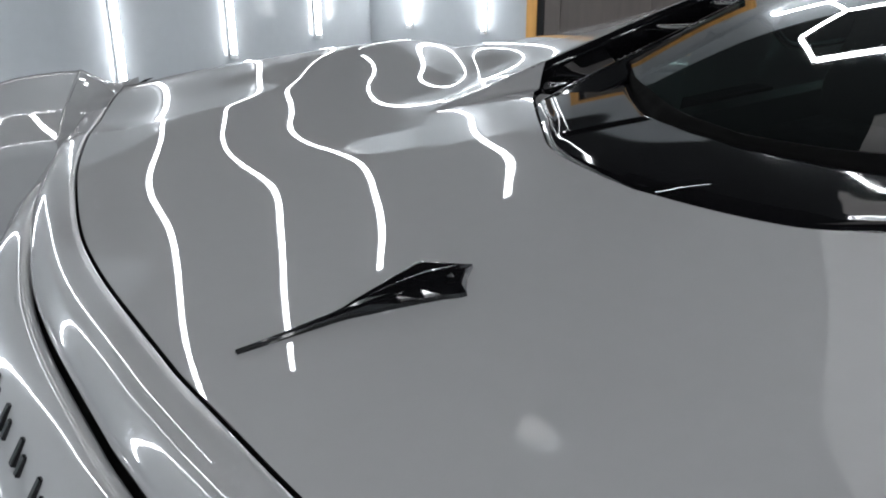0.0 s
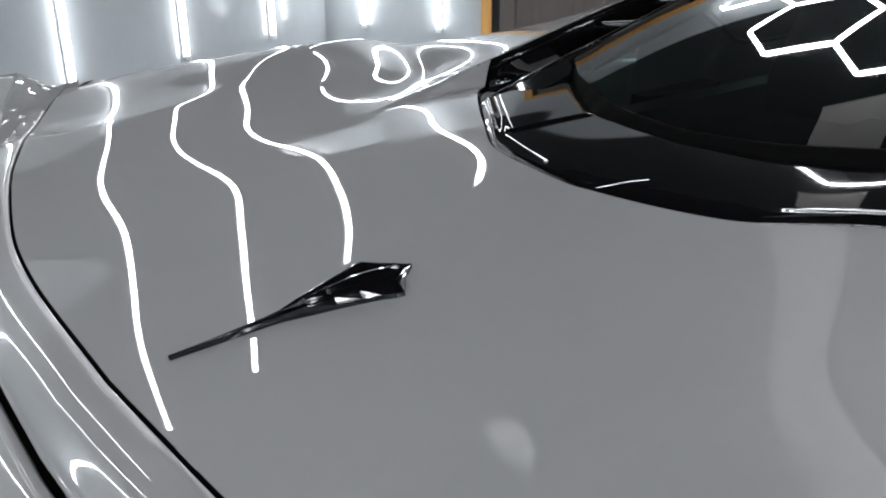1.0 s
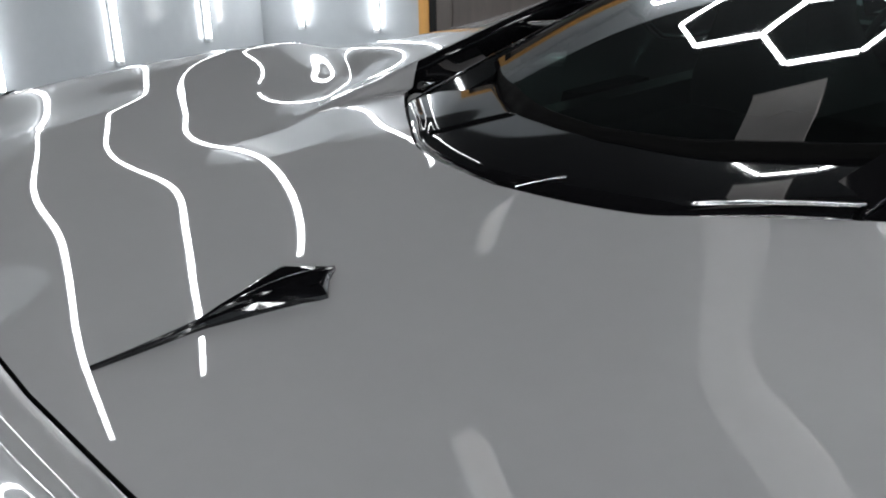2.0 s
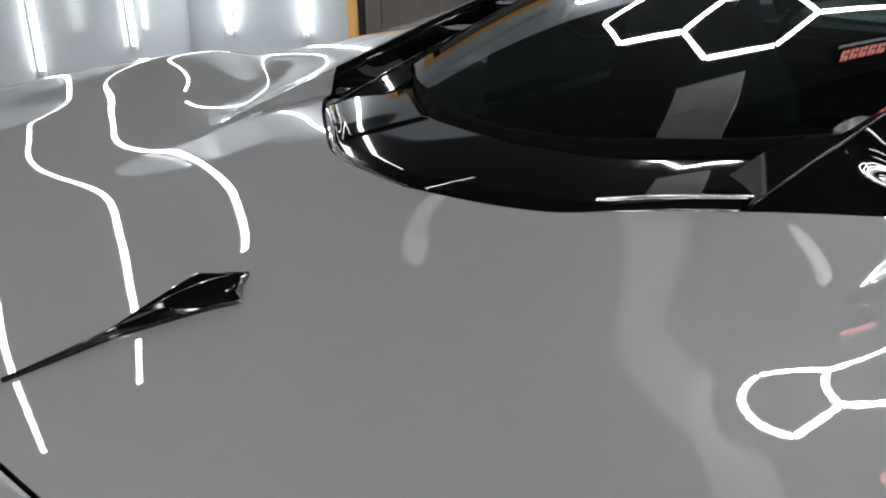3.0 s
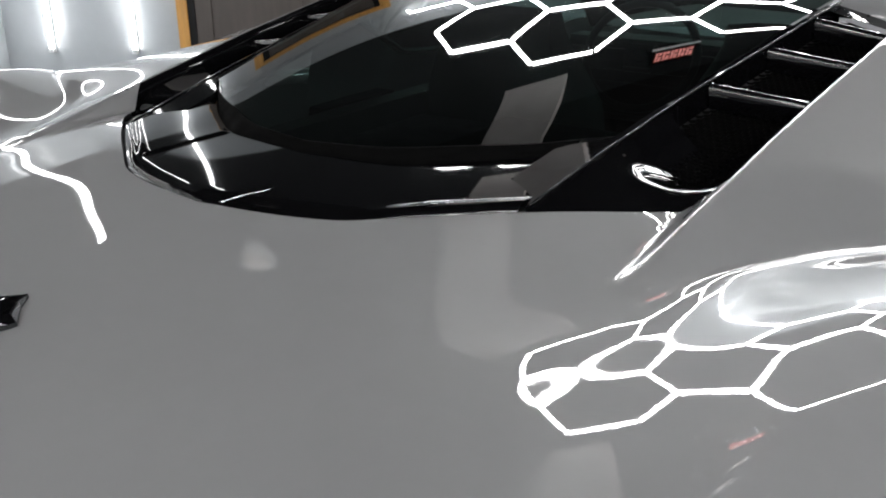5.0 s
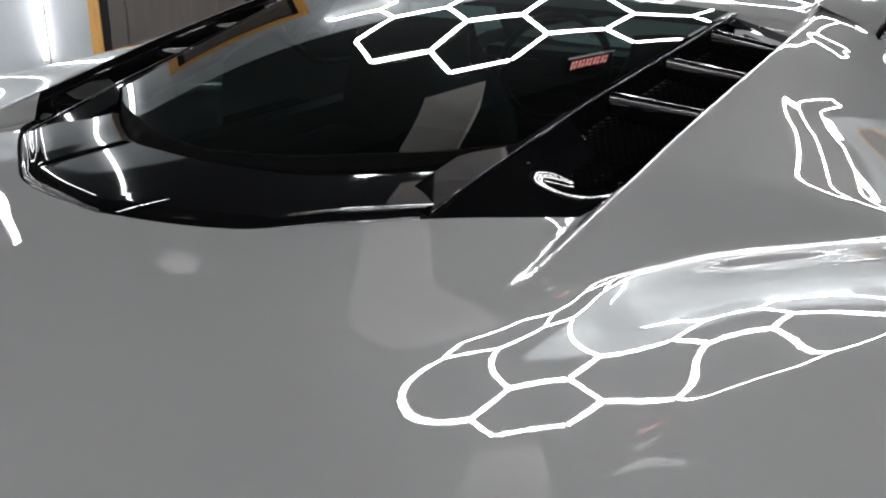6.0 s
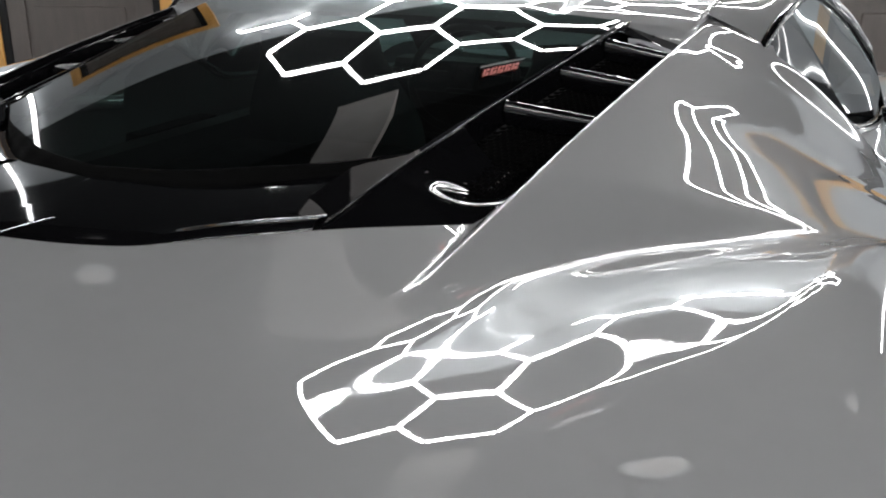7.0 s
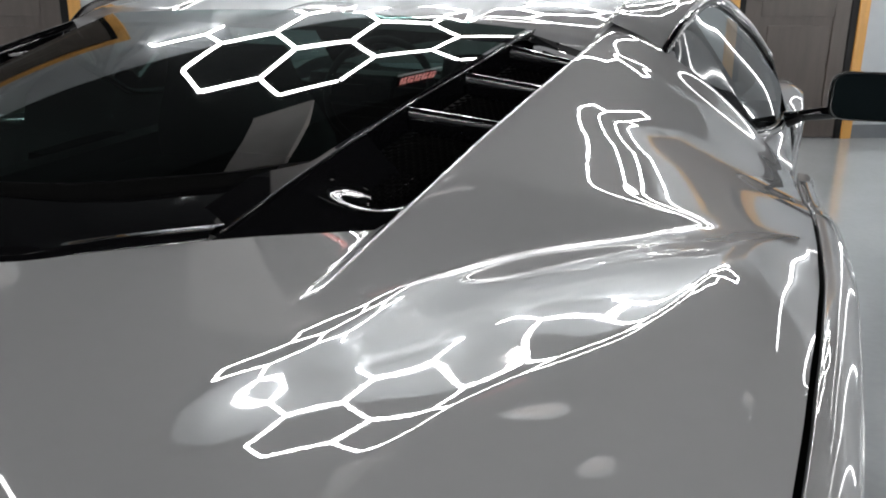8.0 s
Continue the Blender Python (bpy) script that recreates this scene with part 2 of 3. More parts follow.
# the buttress: a crown beside the crease, falling outward into the haunch
begin = ease(-0.05, 0.10, Y)
cz = cz * begin + (net_height(cx, Y) - 0.05) * (1 - begin)
end = sz - 0.035 * (1 - ease(0.16, 0.36, Y))
k = np.clip((X - cx) / (sx - cx), -0.3, 1.4)
bow = 0.12 + 0.38 * ease(0.7, 1.0, Y) + 0.25 * ease(0.98, 1.12, Y)
out = np.maximum(0, X - cx)
steeper, hollow = [pchip(FALL_Y, f, np.clip(GY, 0, 0.85))[:, None] for f in (FALL, HOLLOW)]
buttress = cz + (end - cz) * ((1 - bow) * k + bow * k * k) - steeper * out + hollow * out * out
ridge = np.where(X < cx, cz - 0.90 * (cx - X), buttress) - 0.004 * (1 - ease(-0.05, 0.10, Y))
SKIN = soft_max(body_skin, ridge, 0.002 + 0.004 * (1 - ease(0.0, 0.2, Y)))
# one even sweep along the haunch where it runs into the flank
sweep = SKIN.copy()
for _ in range(110):
    sweep[1:-1] = 0.25 * sweep[:-2] + 0.5 * sweep[1:-1] + 0.25 * sweep[2:]
blend = ease(0.50, 0.58, X) * ease(0.16, 0.24, Y) * (1 - ease(0.36, 0.46, Y))
SKIN = SKIN * (1 - blend) + sweep * blend
for _ in range(2):
    pad = np.pad(SKIN, 1, mode="edge")
    pad[:, 0] = pad[:, 2]
    SKIN = (pad[:-2, 1:-1] + pad[2:, 1:-1] + pad[1:-1, :-2] + pad[1:-1, 2:] + 4 * SKIN) / 8


def skin(x, y):
    x = min(abs(x), 0.99)
    a, b = x / STEP, (min(max(y, -0.61), 1.22) + 0.62) / STEP
    i, j = int(a), int(b)
    s, t = a - i, b - j
    return (SKIN[j, i] * (1 - s) + SKIN[j, i + 1] * s) * (1 - t) + (SKIN[j + 1, i] * (1 - s) + SKIN[j + 1, i + 1] * s) * t


def skin_normal(x, y, e=0.005):
    return Vector((skin(x - e, y) - skin(x + e, y), skin(x, y - e) - skin(x, y + e), 2 * e)).normalized()


def at_y(i, y):
    return float(pchip(cols[:, 0], cols[:, i], y))


EDGE_X = [0.0, 0.05, 0.165, 0.25, 0.332, 0.413, 0.452, 0.476, 0.49, 0.52]
EDGE_Y = [0.008, 0.014, 0.043, 0.098, 0.159, 0.228, 0.273, 0.300, 0.318, 0.36]
GAP_X = [0.0, 0.17, 0.31, 0.48, 0.68, 0.80, 0.87, 0.888, 0.90]
GAP_Y = [-0.494, -0.489, -0.478, -0.441, -0.365, -0.305, -0.262, -0.240, -0.20]


def edge_y(x):
    return float(pchip(EDGE_X, EDGE_Y, abs(x)))


def gap_y(x):
    return float(pchip(GAP_X, GAP_Y, min(abs(x), 0.899)))


def skinned(name, rows, mat, parent, label="", fold=0.012):
    """A body panel through rows of (x, y) on the car's skin, with a folded rim."""
    pts = [[(x, y, skin(x, y)) for x, y in row] for row in rows]
    bm = sheet(pts)
    norm = [skin_normal(x, y) for row in rows for x, y in row]
    me = bpy.data.meshes.new(name)
    bm.to_mesh(me)
    bm.free()
    me.materials.append(mat)
    for p in me.polygons:
        p.use_smooth = True
    if me.polygons[0].normal.z < 0:
        me.flip_normals()
    me.normals_split_custom_set_from_vertices(norm)
    ob = new(name, me)
    ob.parent = parent
    if label:
        ob["label"] = label
    return ob


def mirrored(fn):
    for side in (1, -1):
        fn(side)


car = empty("sports_car", "glossy grey mid-engined sports coupe parked on the epoxy floor", "car")


def lin(a, b, n):
    return [a + (b - a) * i / (n - 1) for i in range(n)]


# deck between the rear gap and the black surround
rows = []
for q in lin(-1, 1, 121):
    y0 = y1 = 0.0
    for _ in range(12):
        y0 = gap_y(q * at_y(1, max(y0, -0.59)))
        y1 = edge_y(q * at_y(1, y1))
    rows.append([(q * at_y(1, y), y) for y in lin(y0 + 0.001, y1, 90)])
lid = skinned("hatch_lid", rows, PAINT, car)


def haunch(side):
    rows = []
    for k in lin(0, 1, 90):
        y0 = -0.4
        def xx(y):
            return at_y(1, y) + k * (at_y(7, y) - 0.001 - at_y(1, y))
        for _ in range(30):
            y0 = 0.5 * y0 + 0.5 * gap_y(xx(max(y0, -0.59)))
        far = 1.22 - 0.12 * smooth(0.66, 0.70, xx(1.15))
        rows.append([(side * xx(y), y) for y in lin(y0 + 0.001, far, 220)])
    skinned("haunch", rows, PAINT, lid)
    # outer quarter panel beyond the shut line
    pts = []
    for y in lin(-0.30, 1.25, 70):
        x, z = at_y(7, min(y, 1.19)), at_y(8, min(y, 1.19))
        prof = [(0.0035, -0.012), (0.004, -0.0015), (0.006, 0.0), (0.022, -0.002), (0.034, -0.012), (0.040, -0.035), (0.030, -0.075), (0.026, -0.12), (0.045, -0.20), (0.055, -0.33), (0.045, -0.5), (0.01, -0.75)]
        pts.append([(side * (x + a), y, z + b) for a, b in prof])
    part("quarter_panel", sheet(pts), PAINT, car, outward=(0, 0.9, 0.3), smooth=True)
    # dark shut line under the joint
    pts = []
    for y in lin(-0.255, 1.2, 60):
        x, z = at_y(7, y), at_y(8, y)
        pts.append([(side * (x - 0.006), y, z - 0.012), (side * (x + 0.008), y, z - 0.014)])
    part("shut_line", sheet(pts), RUBBER, car, outward=(0, 0.9, 0.3))


mirrored(haunch)

# dark joint along the lid's rear edge
pts = []
for x in lin(-0.9, 0.9, 90):
    y = gap_y(x)
    z = skin(x, y)
    pts.append([(x, y + 0.006, z - 0.010), (x, y - 0.010, z - 0.012)])
part("rear_joint", sheet(pts), RUBBER, car, outward=(0, 0.9, 0.3))

# spoiler blade behind the joint
BLADE_END = 0.80
BLADE = [(-0.0025, -0.012), (-0.0025, -0.0012), (-0.0035, 0.0), (-0.009, -0.001), (-0.024, -0.0035), (-0.036, -0.0075), (-0.0405, -0.0105), (-0.043, -0.013), (-0.049, -0.020), (-0.056, -0.031), (-0.059, -0.042), (-0.057, -0.052), (-0.048, -0.059), (-0.030, -0.060)]


def tail_point(x, dy, dz):
    y = gap_y(x)
    return (x, y + dy, skin(x, y) + dz)


part("spoiler", sheet([[tail_point(x, *p) for p in BLADE] for x in lin(-BLADE_END, BLADE_END, 160)]), PAINT, car, outward=(0, 0.9, 0.3), smooth=True)
part("spoiler_slot", sheet([[tail_point(x, *p) for p in ((-0.036, -0.062), (-0.050, -0.074), (-0.072, -0.075))] for x in lin(-0.87, 0.87, 80)]), RUBBER, car, outward=(0, 0.9, 0.3), smooth=True)
BUMPER = [(-0.060, -0.075), (-0.0605, -0.060), (-0.0635, -0.0565), (-0.075, -0.058), (-0.106, -0.080), (-0.130, -0.125), (-0.142, -0.20), (-0.135, -0.32), (-0.10, -0.50), (-0.01, -0.70)]
part("rear_bumper", sheet([[tail_point(x, *p) for p in BUMPER] for x in lin(-0.89, 0.89, 90)]), PAINT, car, outward=(0, 0.9, 0.3), smooth=True)


def spoiler_fin(side):
    # upright end of the spoiler: a flat inner face rising to a sharp ridge, and an outer face bent round it
    ridge = [Vector(p) for p in ((0.905, -0.260, 0.989), (0.889, -0.318, 1.026), (0.893, -0.349, 0.968), (0.878, -0.374, 0.918), (0.874, -0.380, 0.70))]
    length = [0.0, 0.30, 0.55, 0.80, 1.0]
    def along(k):
        return Vector([float(np.interp(k, length, [p[i] for p in ridge])) for i in range(3)])
    def flip(p):
        return (side * p[0], p[1], p[2])
    rows = []
    for k in lin(0, 1, 41):
        x = 0.894 - (0.894 - BLADE_END) * min(1, k / 0.8)
        a, r = Vector(tail_point(x, -0.003, -0.001)), along(k)
        if k > 0.8:
            a.z -= 1.1 * (k - 0.8)
        rows.append([flip(a + Vector((0, 0, -0.01)))] + [flip(a + (r - a) * f) for f in lin(0, 1, 6)])
    part("spoiler_fin", sheet(rows), PAINT, car, outward=(side * 0.95, -0.2, 0.9))
    rows = []
    for k in lin(0, 1, 41):
        r = along(k)
        rows.append([flip(r + Vector(d)) for d in ((0, 0, 0), (0.002, -0.004, 0.0), (0.012, -0.026, -0.001), (0.024, -0.055, -0.003), (0.036, -0.090, -0.007), (0.041, -0.120, -0.014), (0.038, -0.15, -0.028), (0.02, -0.18, -0.055))])
    part("fin_shell", sheet(rows), PAINT, car, outward=(side * 1.05, -0.25, 0.9), smooth=True)
    bm = bmesh.new()
    tube(bm, [flip(along(k)) for k in lin(0.0, 0.8, 33)], 0.0022, 8)
    part("fin_ridge", bm, PAINT, car, smooth=True)
    bm = bmesh.new()
    tube(bm, [flip(p) for p in ((0.899, -0.264, 0.985), (0.8915, -0.343, 0.978))], 0.0014, 6)
    part("fin_seam", bm, RUBBER, car)


mirrored(spoiler_fin)
# model name on the bumper, as plain black bars
for k in range(8):
    x = (k - 3.5) * 0.066
    y, z = gap_y(x), skin(x, gap_y(x))
    bm = bmesh.new()
    place = Matrix.Translation((x, y - 0.112, z - 0.090)) @ Matrix.Rotation(1.0, 4, "X")
    box(bm, (-0.014, -0.013, -0.003), (-0.006, 0.013, 0.003), place, bevel=0.001)
    box(bm, (0.004, -0.013, -0.003), (0.012, 0.006, 0.003), place, bevel=0.001)
    part("badge_bar", bm, BLACK, car)


# ---- black surround, channel, glass ----
def band_y(x):
    return float(pchip([0, 0.128, 0.208, 0.302, 0.36], [0.172, 0.191, 0.236, 0.315, 0.37], abs(x)))


def panel_rise(d):
    """How far the black panel has risen, d metres in from its outer edge."""
    return 0.20 * min(d, 0.028) + 0.125 * max(0.0, d - 0.028) - 0.12 * max(0.0, d - 0.028) ** 2


def band_z(x):
    return skin(x, edge_y(x)) + panel_rise(band_y(x) - edge_y(x)) + 0.001


def glass_y(x):
    return float(pchip([0, 0.096, 0.208, 0.269, 0.302, 0.36], [0.186, 0.204, 0.259, 0.296, 0.325, 0.38], abs(x)))


GLASS_FORM = (1.0483, 0.1699, 0.0460, -0.0497, 0.1895, -0.0259, -0.6839, -0.3969, -0.0103, 1.0918)


def glass_z(x, y):
    v, w = y - 0.3, x * x
    return sum(c * t for c, t in zip(GLASS_FORM, (1, v, v * v, w, w * v, v ** 3, w * w, w * v * v, v ** 4, w * w * v)))


pts = []
for x in lin(-0.325, 0.325, 261):
    y0, y1 = edge_y(x), band_y(x)
    z0, z1 = skin(x, y0), band_z(x)
    row = [(x, y0 + 0.001, z0 - 0.014), (x, y0 + 0.0015, z0 - 0.003), (x, y0 + 0.005, z0 + 0.0005)]
    for s in lin(0.05, 1, 44):
        y = y0 + s * (y1 - y0)
        # the raised side fields stand behind a slanting step
        line = 0.19 - 0.056 * (y - 0.07) / 0.163
        side_field = smooth(line - 0.006, line + 0.006, -x) * smooth(0.022, 0.040, y - y0) * (1 - smooth(0.93, 1.0, s))
        row.append((x, y, z0 + panel_rise(y - y0) + 0.0025 * side_field + 0.001 + 0.0045 * smooth(0.16, 0.27, abs(x)) * math.exp(-(((y - y0) - 0.017) / 0.010) ** 2)))
    pts.append(row)
surround = part("glass_surround", sheet(pts), BLACK, car, "gloss black panel round the engine glass", smooth=True, outward=(0, 0.9, 0.3))
bm = bmesh.new()
seam = [(0.026 + 0.03 * k, edge_y(0.026) + 0.004 + 0.049 * k) for k in lin(0, 1, 8)]
tube(bm, [(x, y, skin(x, edge_y(x)) + panel_rise(y - edge_y(x)) + 0.0012) for x, y in seam], 0.0007, 6)
part("panel_seam", bm, TRIM, surround)
pts = []
for x in lin(-0.31, 0.31, 80):
    y0, y1 = band_y(x), glass_y(x)
    z0, z1 = band_z(x), glass_z(x, y1)
    pts.append([(x, y0 - 0.001, z0), (x, y0 + 0.004, z0 - 0.006), (x, y0 + 0.5 * (y1 - y0), z0 + 0.3 * (z1 - z0)), (x, y1 - 0.002, z1 - 0.003), (x, y1 + 0.004, z1 - 0.002)])
part("glass_channel", sheet(pts), RUBBER, car, outward=(0, 0.9, 0.3), smooth=True)


def vent_in(y):
    return float(pchip([0.16, 0.34, 0.533, 0.623, 1.0, 1.2], [0.330, 0.353, 0.379, 0.393, 0.452, 0.48], y)), float(pchip([0.16, 0.34, 0.533, 0.623, 1.0, 1.2], [1.004, 1.041, 1.075, 1.090, 1.152, 1.18], y))


def vent_out(y):
    return at_y(1, y) - 0.009, at_y(2, y) - 0.014


GLASS_TOP = 0.985
pts = []
for k in lin(-1, 1, 60):
    row = []
    for s in lin(0, 1, 40):
        y_low = glass_y(k * 0.345)
        y = y_low + s * (GLASS_TOP - y_low)
        x = k * (vent_in(max(y, 0.34))[0] - 0.008)
        row.append((x, y, glass_z(x, y)))
    pts.append(row)
glass = part("rear_glass", sheet(pts), GLASS, car, "dark tinted engine cover glass", smooth=True, outward=(0, 0.9, 0.3))
glass.visible_shadow = False


def vent(side):
    # rail beside the glass, from the surround's edge up to the roof
    pts = []
    for y in lin(0.165, 1.0, 50):
        x, z = vent_in(y)
        w = 0.045 * (1 - smooth(0.30, 0.36, y)) + 0.014
        pts.append([(side * (x - w), y, z - 0.016), (side * (x - w), y, z - 0.001), (side * (x - w + 0.003), y, z + 0.002), (side * (x - 0.003), y, z + 0.002), (side * x, y, z), (side * x, y, z - 0.035)])
    part("glass_rail", sheet(pts), BLACK, car, outward=(0, 0.9, 0.3), smooth=False)
    # bright edge strip on the rail
    bm = bmesh.new()
    tube(bm, [(side * (vent_in(y)[0] + 0.001), y, vent_in(y)[1] + 0.003) for y in lin(0.17, 1.0, 40)], 0.0016, 6)
    part("rail_edge", bm, BLACK, car, smooth=True)
    # corner shell of the surround outside the rail
    pts = []
    for y in lin(0.165, 0.46, 60):
        x0, z0 = vent_in(y)
        xe = float(pchip([0.10, 0.159, 0.228, 0.273, 0.300, 0.33, 0.45, 0.6], [0.26, 0.332, 0.413, 0.452, 0.474, 0.482, at_y(1, 0.45) - 0.012, at_y(1, 0.6) - 0.012], y))
        row = []
        for s in lin(0, 1, 10):
            x = x0 + s * (xe - x0)
            z = (1 - s) * z0 + s * (skin(xe, y) - 0.006)
            row.append((side * x, y, z - 0.040 * smooth(0.27, 0.40, y) * math.sin(math.pi * s)))
        pts.append(row)
    part("corner_shell", sheet(pts), BLACK, car, outward=(0, 0.9, 0.3), smooth=True)
    # painted lip outside the vent
    pts = []
    for y in lin(0.29, 1.19, 70):
        x, z = at_y(1, y), at_y(2, y)
        pts.append([(side * x, y, skin(x, y)), (side * (x - 0.005), y, skin(x, y) - 0.004), (side * (x - 0.009), y, z - 0.014), (side * (x - 0.010), y, z - 0.05)])
    part("vent_lip", sheet(pts), BLACK, car, outward=(0, 0.9, 0.3), smooth=True)
    # floor of the vent and its mesh
    pts = []
    for y in lin(0.36, 1.05, 40):
        (x0, z0), (x1, z1) = vent_in(y), vent_out(y)
        pts.append([(side * x0, y, z0 - 0.045), (side * x1, y, z1 - 0.045)])
    part("vent_floor", sheet(pts), RUBBER, car, outward=(0, 0.9, 0.3))
    bm = bmesh.new()
    for i, y in enumerate(np.arange(0.38, 1.0, 0.009)):
        (x0, z0), (x1, z1) = vent_in(y), vent_out(y)
        n = int((x1 - x0) / 0.0105)
        for j in range(n):
            x = x0 + (j + 0.5 * (i % 2) + 0.3) * 0.0105
            z = z0 + (z1 - z0) * (x - x0) / (x1 - x0) - 0.036
            ring = [(side * (x + 0.0058 * math.cos(a)), y + 0.0058 * math.sin(a), z) for a in [math.pi / 6 + math.pi / 3 * q for q in range(6)]]
            for q in range(6):
                a, b = Vector(ring[q]), Vector(ring[(q + 1) % 6])
                m = Vector((side * x, y, z))
                vs = [bm.verts.new(p) for p in (a, b, m + (b - m) * 0.78 - Vector((0, 0, 0.002)), m + (a - m) * 0.78 - Vector((0, 0, 0.002)))]
                bm.faces.new(vs)
    tagged(part("vent_mesh", bm, RUBBER, car), kind="stuff")
    # cross fins
    for y in (0.60, 0.77, 0.93):
        (x0, z0), (x1, z1) = vent_in(y - 0.02), vent_out(y)
        bm = bmesh.new()
        rows = []
        for dy, dz in ((0.075, -0.034), (0.03, -0.016), (0.0, -0.002), (-0.006, -0.004), (-0.008, -0.014), (-0.002, -0.036)):
            rows.append([(side * (x0 + s * (x1 - x0)), y - 0.03 * (1 - s) + dy, z0 + s * (z1 - z0) + dz) for s in lin(0, 1, 6)])
        part("vent_fin", sheet(rows), BLACK, car, outward=(0, 0.9, 0.3), smooth=True)
        bm.free()
    # upper cap of the vent
    pts = []
    for y in lin(0.955, 1.005, 8):
        (x0, z0), (x1, z1) = vent_in(y), vent_out(y)
        pts.append([(side * (x0 + k * (x1 - x0)), y, z0 + k * (z1 - z0) - 0.004) for k in lin(0, 1, 6)])
    part("vent_cap", sheet(pts), BLACK, car, outward=(0, 0.9, 0.3))


mirrored(vent)

# roof behind and above the cabin
def roof_half(y):
    return at_y(1, min(y, 1.19)) + 0.05 * smooth(1.19, 1.9, y)


def roof_z(k, y):
    d = y - 0.995
    return 1.160 + 0.20 * d - 0.145 * d * d - 0.010 * k * k - 0.012 * k ** 4 + 0.004 * smooth(0.55, 0.6, abs(k)) * smooth(1.0, 1.05, y)


pts = []
for k in lin(-1, 1, 120):
    pts.append([(k * roof_half(y), y, roof_z(k, y)) for y in lin(0.995, 2.06, 50)])
roof = part("roof", sheet(pts, 0.02), PAINT, car, outward=(0, 0.9, 0.3), smooth=True)
pts = []
for k in lin(-1, 1, 25):
    swell = (1 - k * k) ** 0.7
    pts.append([(0.085 * k * (1 - 0.35 * f), 0.988 + 0.16 * f, roof_z(0, 0.995 + 0.16 * f) - 0.002 + 0.016 * swell * (1 - smooth(0.25, 1, f)) * smooth(-0.05, 0.06, f) - 0.012 * (f < 0.01)) for f in [0, 0.02, 0.06] + lin(0.15, 1, 12)])
pod = part("camera_pod", sheet(pts), PAINT, roof, smooth=True, outward=(0, 1.05, 1.0))
bm = bmesh.new()
tube(bm, [(0, 0.984, 1.164), (0, 0.994, 1.168)], 0.008, 20)
part("lens", bm, BLACK, pod)
bm = bmesh.new()
tube(bm, [(0.0095 * math.cos(a), 0.985, 1.164 + 0.0095 * math.sin(a)) for a in [math.pi * k / 12 for k in range(24)]], 0.002, 6, closed=True)
part("lens_ring", bm, TRIM, pod, smooth=True)
# dark joint between the roof and the glass
part("roof_joint", sheet([[(0.50 * k, 0.975, 1.140 - 0.012 * k * k), (0.50 * k, 0.990, 1.146 - 0.012 * k * k), (0.50 * k, 1.010, 1.150 - 0.012 * k * k)] for k in lin(-1, 1, 30)]), RUBBER, roof)

# emblem on the lid
def emblem():
    def at(x, y, h):
        return (x, y, skin(x, y) + h)
    # y, half width, height, height of the groove beside the keel
    bars = [(-0.446, 0.0016, 0.004, 0.004), (-0.40, 0.0030, 0.006, 0.005), (-0.36, 0.0042, 0.008, 0.006), (-0.345, 0.0060, 0.009, 0.006), (-0.325, 0.0120, 0.012, 0.005), (-0.30, 0.0190, 0.014, 0.004), (-0.278, 0.0265, 0.015, 0.004), (-0.262, 0.0330, 0.0145, 0.004), (-0.250, 0.0400, 0.013, 0.004), (-0.243, 0.0415, 0.012, 0.004), (-0.234, 0.0290, 0.0105, 0.004), (-0.222, 0.0140, 0.009, 0.004), (-0.206, 0.0012, 0.004, 0.003)]
    rows = []
    for y, w, h, g in bars:
        half = [(1.0, 0.0), (0.97, 0.30 * h), (0.80, 0.72 * h), (0.70, 0.78 * h), (0.52, 0.30 * g + 0.25 * h), (0.34, g), (0.20, 0.62 * h), (0.08, 0.96 * h)]
        rows.append([at(-f * w, y, k) for f, k in half] + [at(0, y, h)] + [at(f * w, y, k) for f, k in reversed(half)])
    bm = sheet(rows)
    return part("emblem", bm, BLACK, lid, "black moulded fish-shaped badge")


emblem()

# ---- sides, front and wheels ----
BELT_Y = [1.10, 1.30, 1.50, 1.90, 2.05]
BELT_X = [0.684, 0.740, 0.812, 0.897, 0.905]
BELT_Z = [1.058, 0.970, 0.900, 0.866, 0.868]
HEAD_Y = [1.10, 1.20, 1.50, 1.90, 2.05]
HEAD_X = [0.664, 0.682, 0.711, 0.789, 0.850]
HEAD_Z = [1.105, 1.150, 1.184, 1.102, 1.010]


def belt(y):
    return float(pchip(BELT_Y, BELT_X, y)), float(pchip(BELT_Y, BELT_Z, y))


def head(y):
    return float(pchip(HEAD_Y, HEAD_X, y)), float(pchip(HEAD_Y, HEAD_Z, y))


